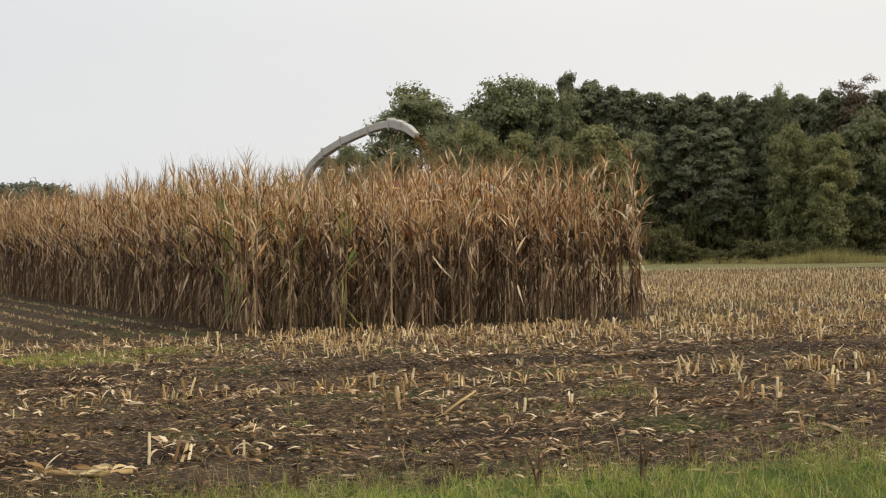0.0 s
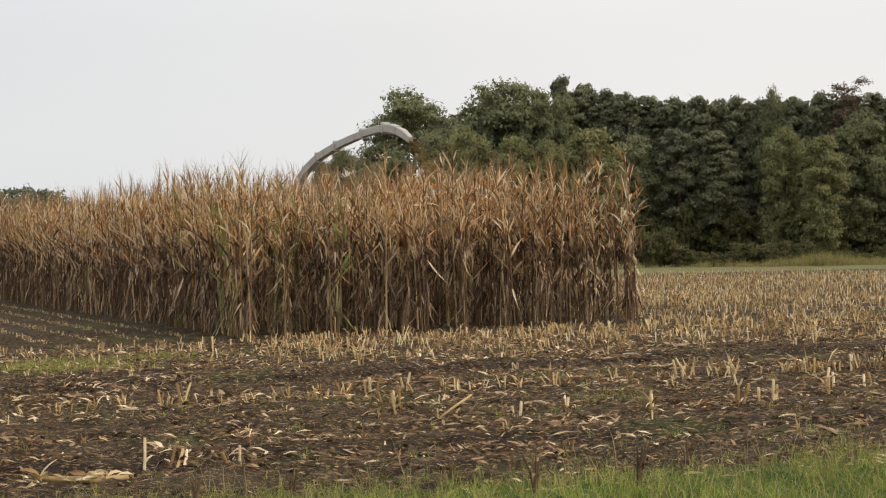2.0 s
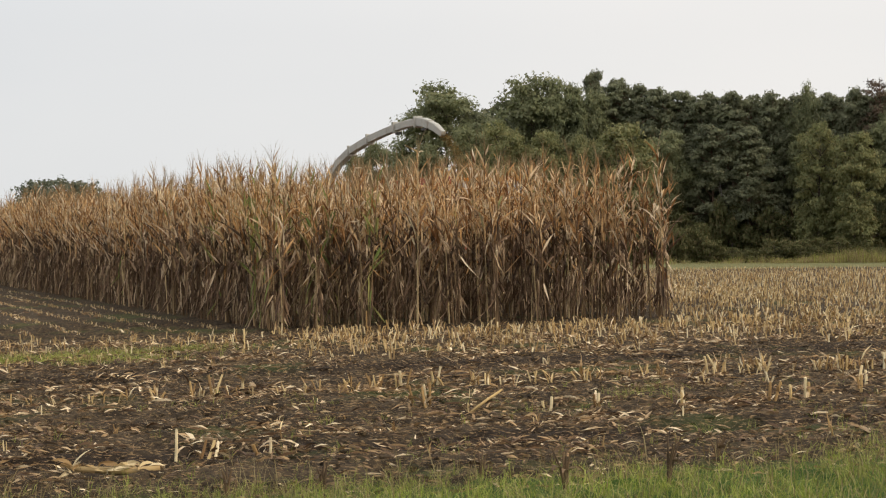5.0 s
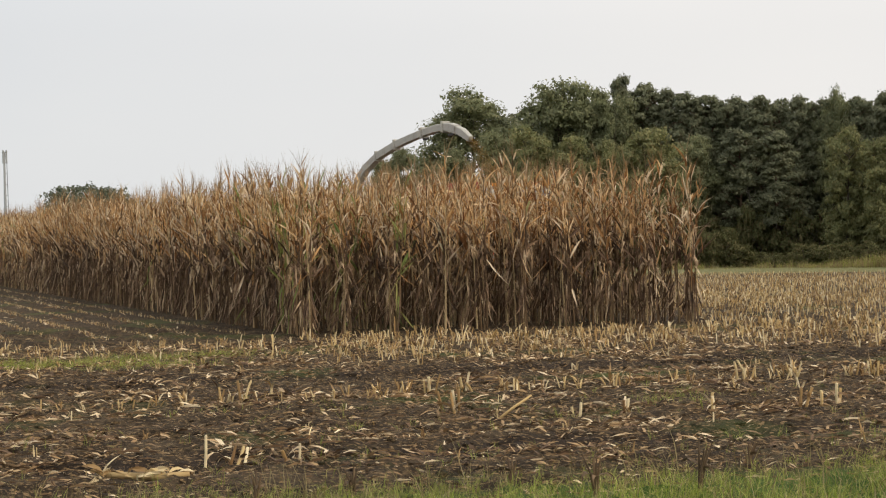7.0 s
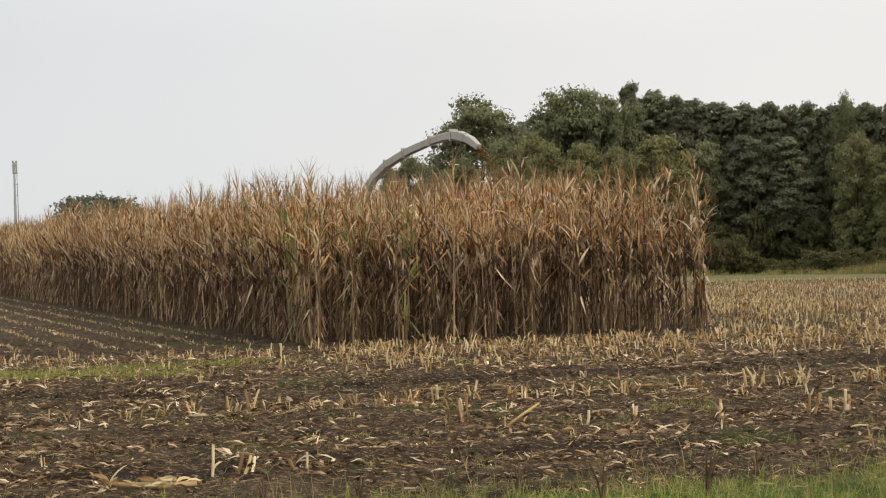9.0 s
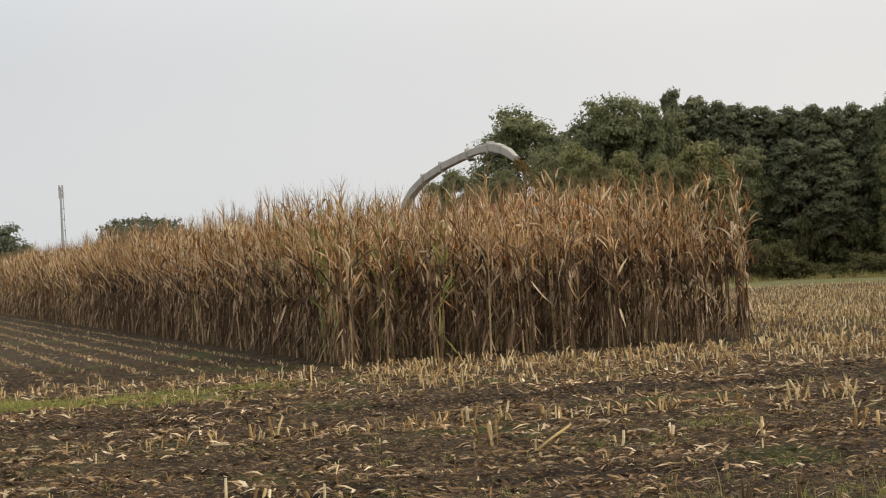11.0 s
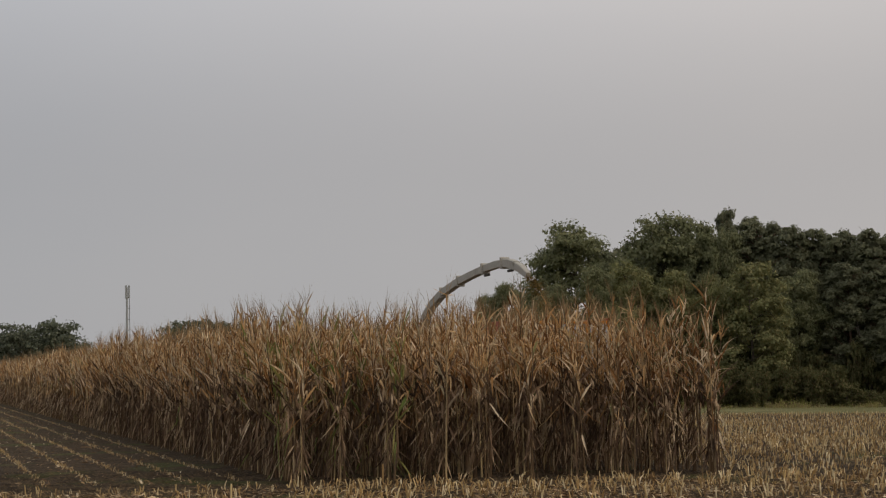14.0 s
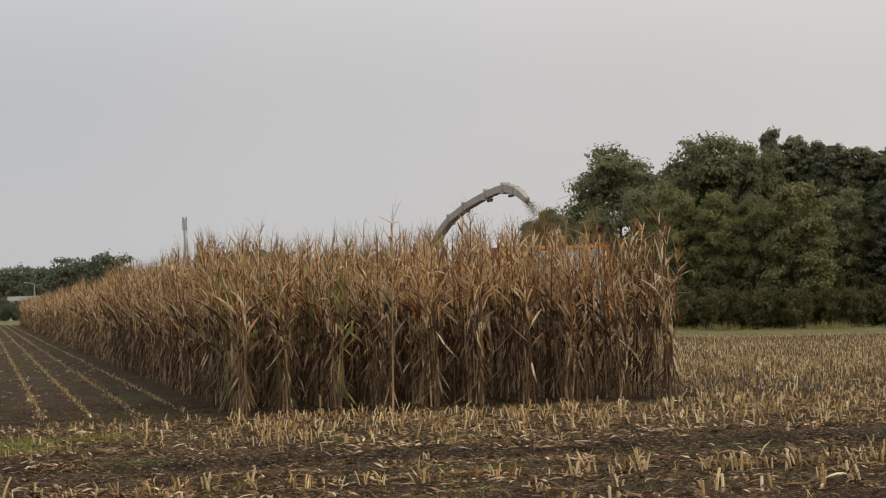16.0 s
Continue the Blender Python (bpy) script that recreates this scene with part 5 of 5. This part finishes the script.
def build_singles():
    r = np.random.default_rng(81)

    def stick(x, y, length, radius, tilt, turn, label, name="maize_stub", shred=2):
        h = Heap()
        v, f = tube([(0, 0, -0.05), (0.004, 0.003, length * 0.5), (0.0, 0.01, length * 0.96), (0.0, 0.01, length)], [radius * 1.05, radius, radius * 0.97, radius * 0.7], 7)
        h.add(v, f, 0)
        for i in range(shred + 1):
            v, f = ribbon(r, (0, 0, r.uniform(0.02, 0.5) * length), r.uniform(0, 6.28), r.uniform(0.1, 0.25), 0.035, r.uniform(-0.3, 1.2), r.uniform(0.5, 2), 4, False)
            h.add(v, f, 1)
        v, f, m = h.arrays()
        ob = link_mesh(name, v, f, [STRAW, LITTER], m)
        ob.matrix_world = ground_pose(x, y, 0, tilt, turn)
        return tagged(ob, label, "maize stub", "stubs of the headland")
    stick(-2.65, 11.0, 0.25, 0.011, 2, 0, "tall pale maize stub standing alone in dark soil", shred=0)
    stick(-1.98, 11.2, 0.15, 0.010, 6, 40, "pale thin maize stub in dark soil", shred=1)
    stick(-2.05, 11.15, 0.12, 0.016, 25, 200, "short leaning maize stub with shredded leaves", shred=4)
    for i in range(3):
        stick(-2.48 + 0.05 * i, 11.05 + 0.03 * i, 0.17, 0.012, 18 + 10 * i, 20 + 30 * i, "splayed brown maize stub with shredded leaves", shred=2)
    for i in range(4):
        stick(-1.0 + r.normal(0, 0.06), 14.1 + r.normal(0, 0.05), r.uniform(0.12, 0.22), 0.013, r.normal(0, 14), r.uniform(0, 360), "frayed straw-coloured maize stub in a clump", shred=4)
    for x, y in ((2.2, 14.1), (2.4, 14.2), (2.62, 14.3), (3.2, 15.2), (3.42, 15.6), (3.75, 15.7), (1.4, 13.9), (0.6, 13.9), (0.2, 13.8), (4.3, 16.1), (4.6, 16.2)):
        for i in range(2):
            stick(x + r.normal(0, 0.04), y + r.normal(0, 0.04), r.uniform(0.12, 0.22), 0.014, r.normal(0, 9), r.uniform(0, 360), "straw-coloured cut maize stub with torn leaves", shred=2)
    stick(-2.6, 23.6, 0.38, 0.014, 1, 0, "tall white maize stub before the standing crop", shred=0)
    stick(-3.9, 20.2, 0.36, 0.013, 2, 0, "tall pale maize stub before the standing crop", shred=1)
    # a broken stalk with its cob, lying at the edge of the verge
    ob = empty("broken_stalk")
    v, f = tube([(-0.25, 0.02, 0.05), (0.0, 0, 0.035), (0.2, -0.03, 0.03), (0.34, -0.02, 0.045)], [0.02, 0.026, 0.03, 0.022], 8)
    link_mesh("stalk", v, f, STRAW, parent=ob, smooth=True)
    for i in range(26):
        side = -0.27 if i % 3 == 0 else r.uniform(-0.3, 0.34)
        v, f = ribbon(r, (side, r.normal(0, 0.03), r.uniform(0.02, 0.07)), r.choice((0.2, 3.3)) + r.normal(0, 0.5), r.uniform(0.09, 0.22), r.uniform(0.03, 0.06),
                      r.uniform(0.0, 0.4) if i % 3 else r.uniform(0.3, 0.9), r.uniform(0.2, 1.0), 4, True, 1.8, 0.4)
        v[:, 2] = np.maximum(v[:, 2], 0.01)
        link_mesh("leaf_scrap", v, f, STRAW, parent=ob)
    ob.matrix_world = ground_pose(-2.95, 10.35, 0, 0, 8)
    tagged(ob, "pale broken maize stalk with husk scraps lying on soil", "broken stalk")
    # a leaning broken stalk
    ob = empty("broken_stalk")
    v, f = tube([(0, 0, 0.0), (0.2, 0.02, 0.14), (0.36, 0.03, 0.24)], [0.015, 0.014, 0.010], 6)
    link_mesh("stalk", v, f, STRAW, parent=ob, smooth=True)
    for i in range(3):
        v, f = ribbon(r, (0.1 * i, 0, 0.06 * i), r.uniform(0, 6.28), 0.22, 0.035, 0.5, 1.5, 4, False)
        link_mesh("leaf_scrap", v, f, LITTER, parent=ob)
    ob.matrix_world = ground_pose(-0.62, 13.5, 0, 0, 10)
    tagged(ob, "leaning broken maize stalk on dark soil", "broken stalk")
    # dead weeds standing in the verge
    for x, y, tall in ((0.2, 9.55, 0.32), (0.86, 9.7, 0.36), (-1.35, 9.6, 0.2), (-1.95, 9.45, 0.22), (1.3, 10.7, 0.2), (-0.35, 10.0, 0.2), (2.9, 10.6, 0.24), (4.6, 11.2, 0.26)):
        h = Heap()
        for i in range(5):
            a, l = r.uniform(0, 6.28), tall * r.uniform(0.5, 1.0)
            dx, dy = math.cos(a) * l * r.uniform(0.05, 0.4), math.sin(a) * l * r.uniform(0.05, 0.4)
            v, f = tube([(0, 0, -0.02), (dx * 0.4, dy * 0.4, l * 0.55), (dx, dy, l)], [0.012, 0.009, 0.004], 5)
            h.add(v, f, 0)
            v, f = ribbon(r, (dx * 0.4, dy * 0.4, l * 0.5), a + 1, l * 0.6, 0.035, 0.6, 1.8, 4, False, 1.2, 0.5)
            h.add(v, f, 0)
        v, f, m = h.arrays()
        ob = link_mesh("dead_weed", v, f, [WEED], m)
        ob.matrix_world = ground_pose(x, y)
        tagged(ob, "dark brown dead weed standing in the grass", "weed", "dead weeds of the verge")


build_singles()
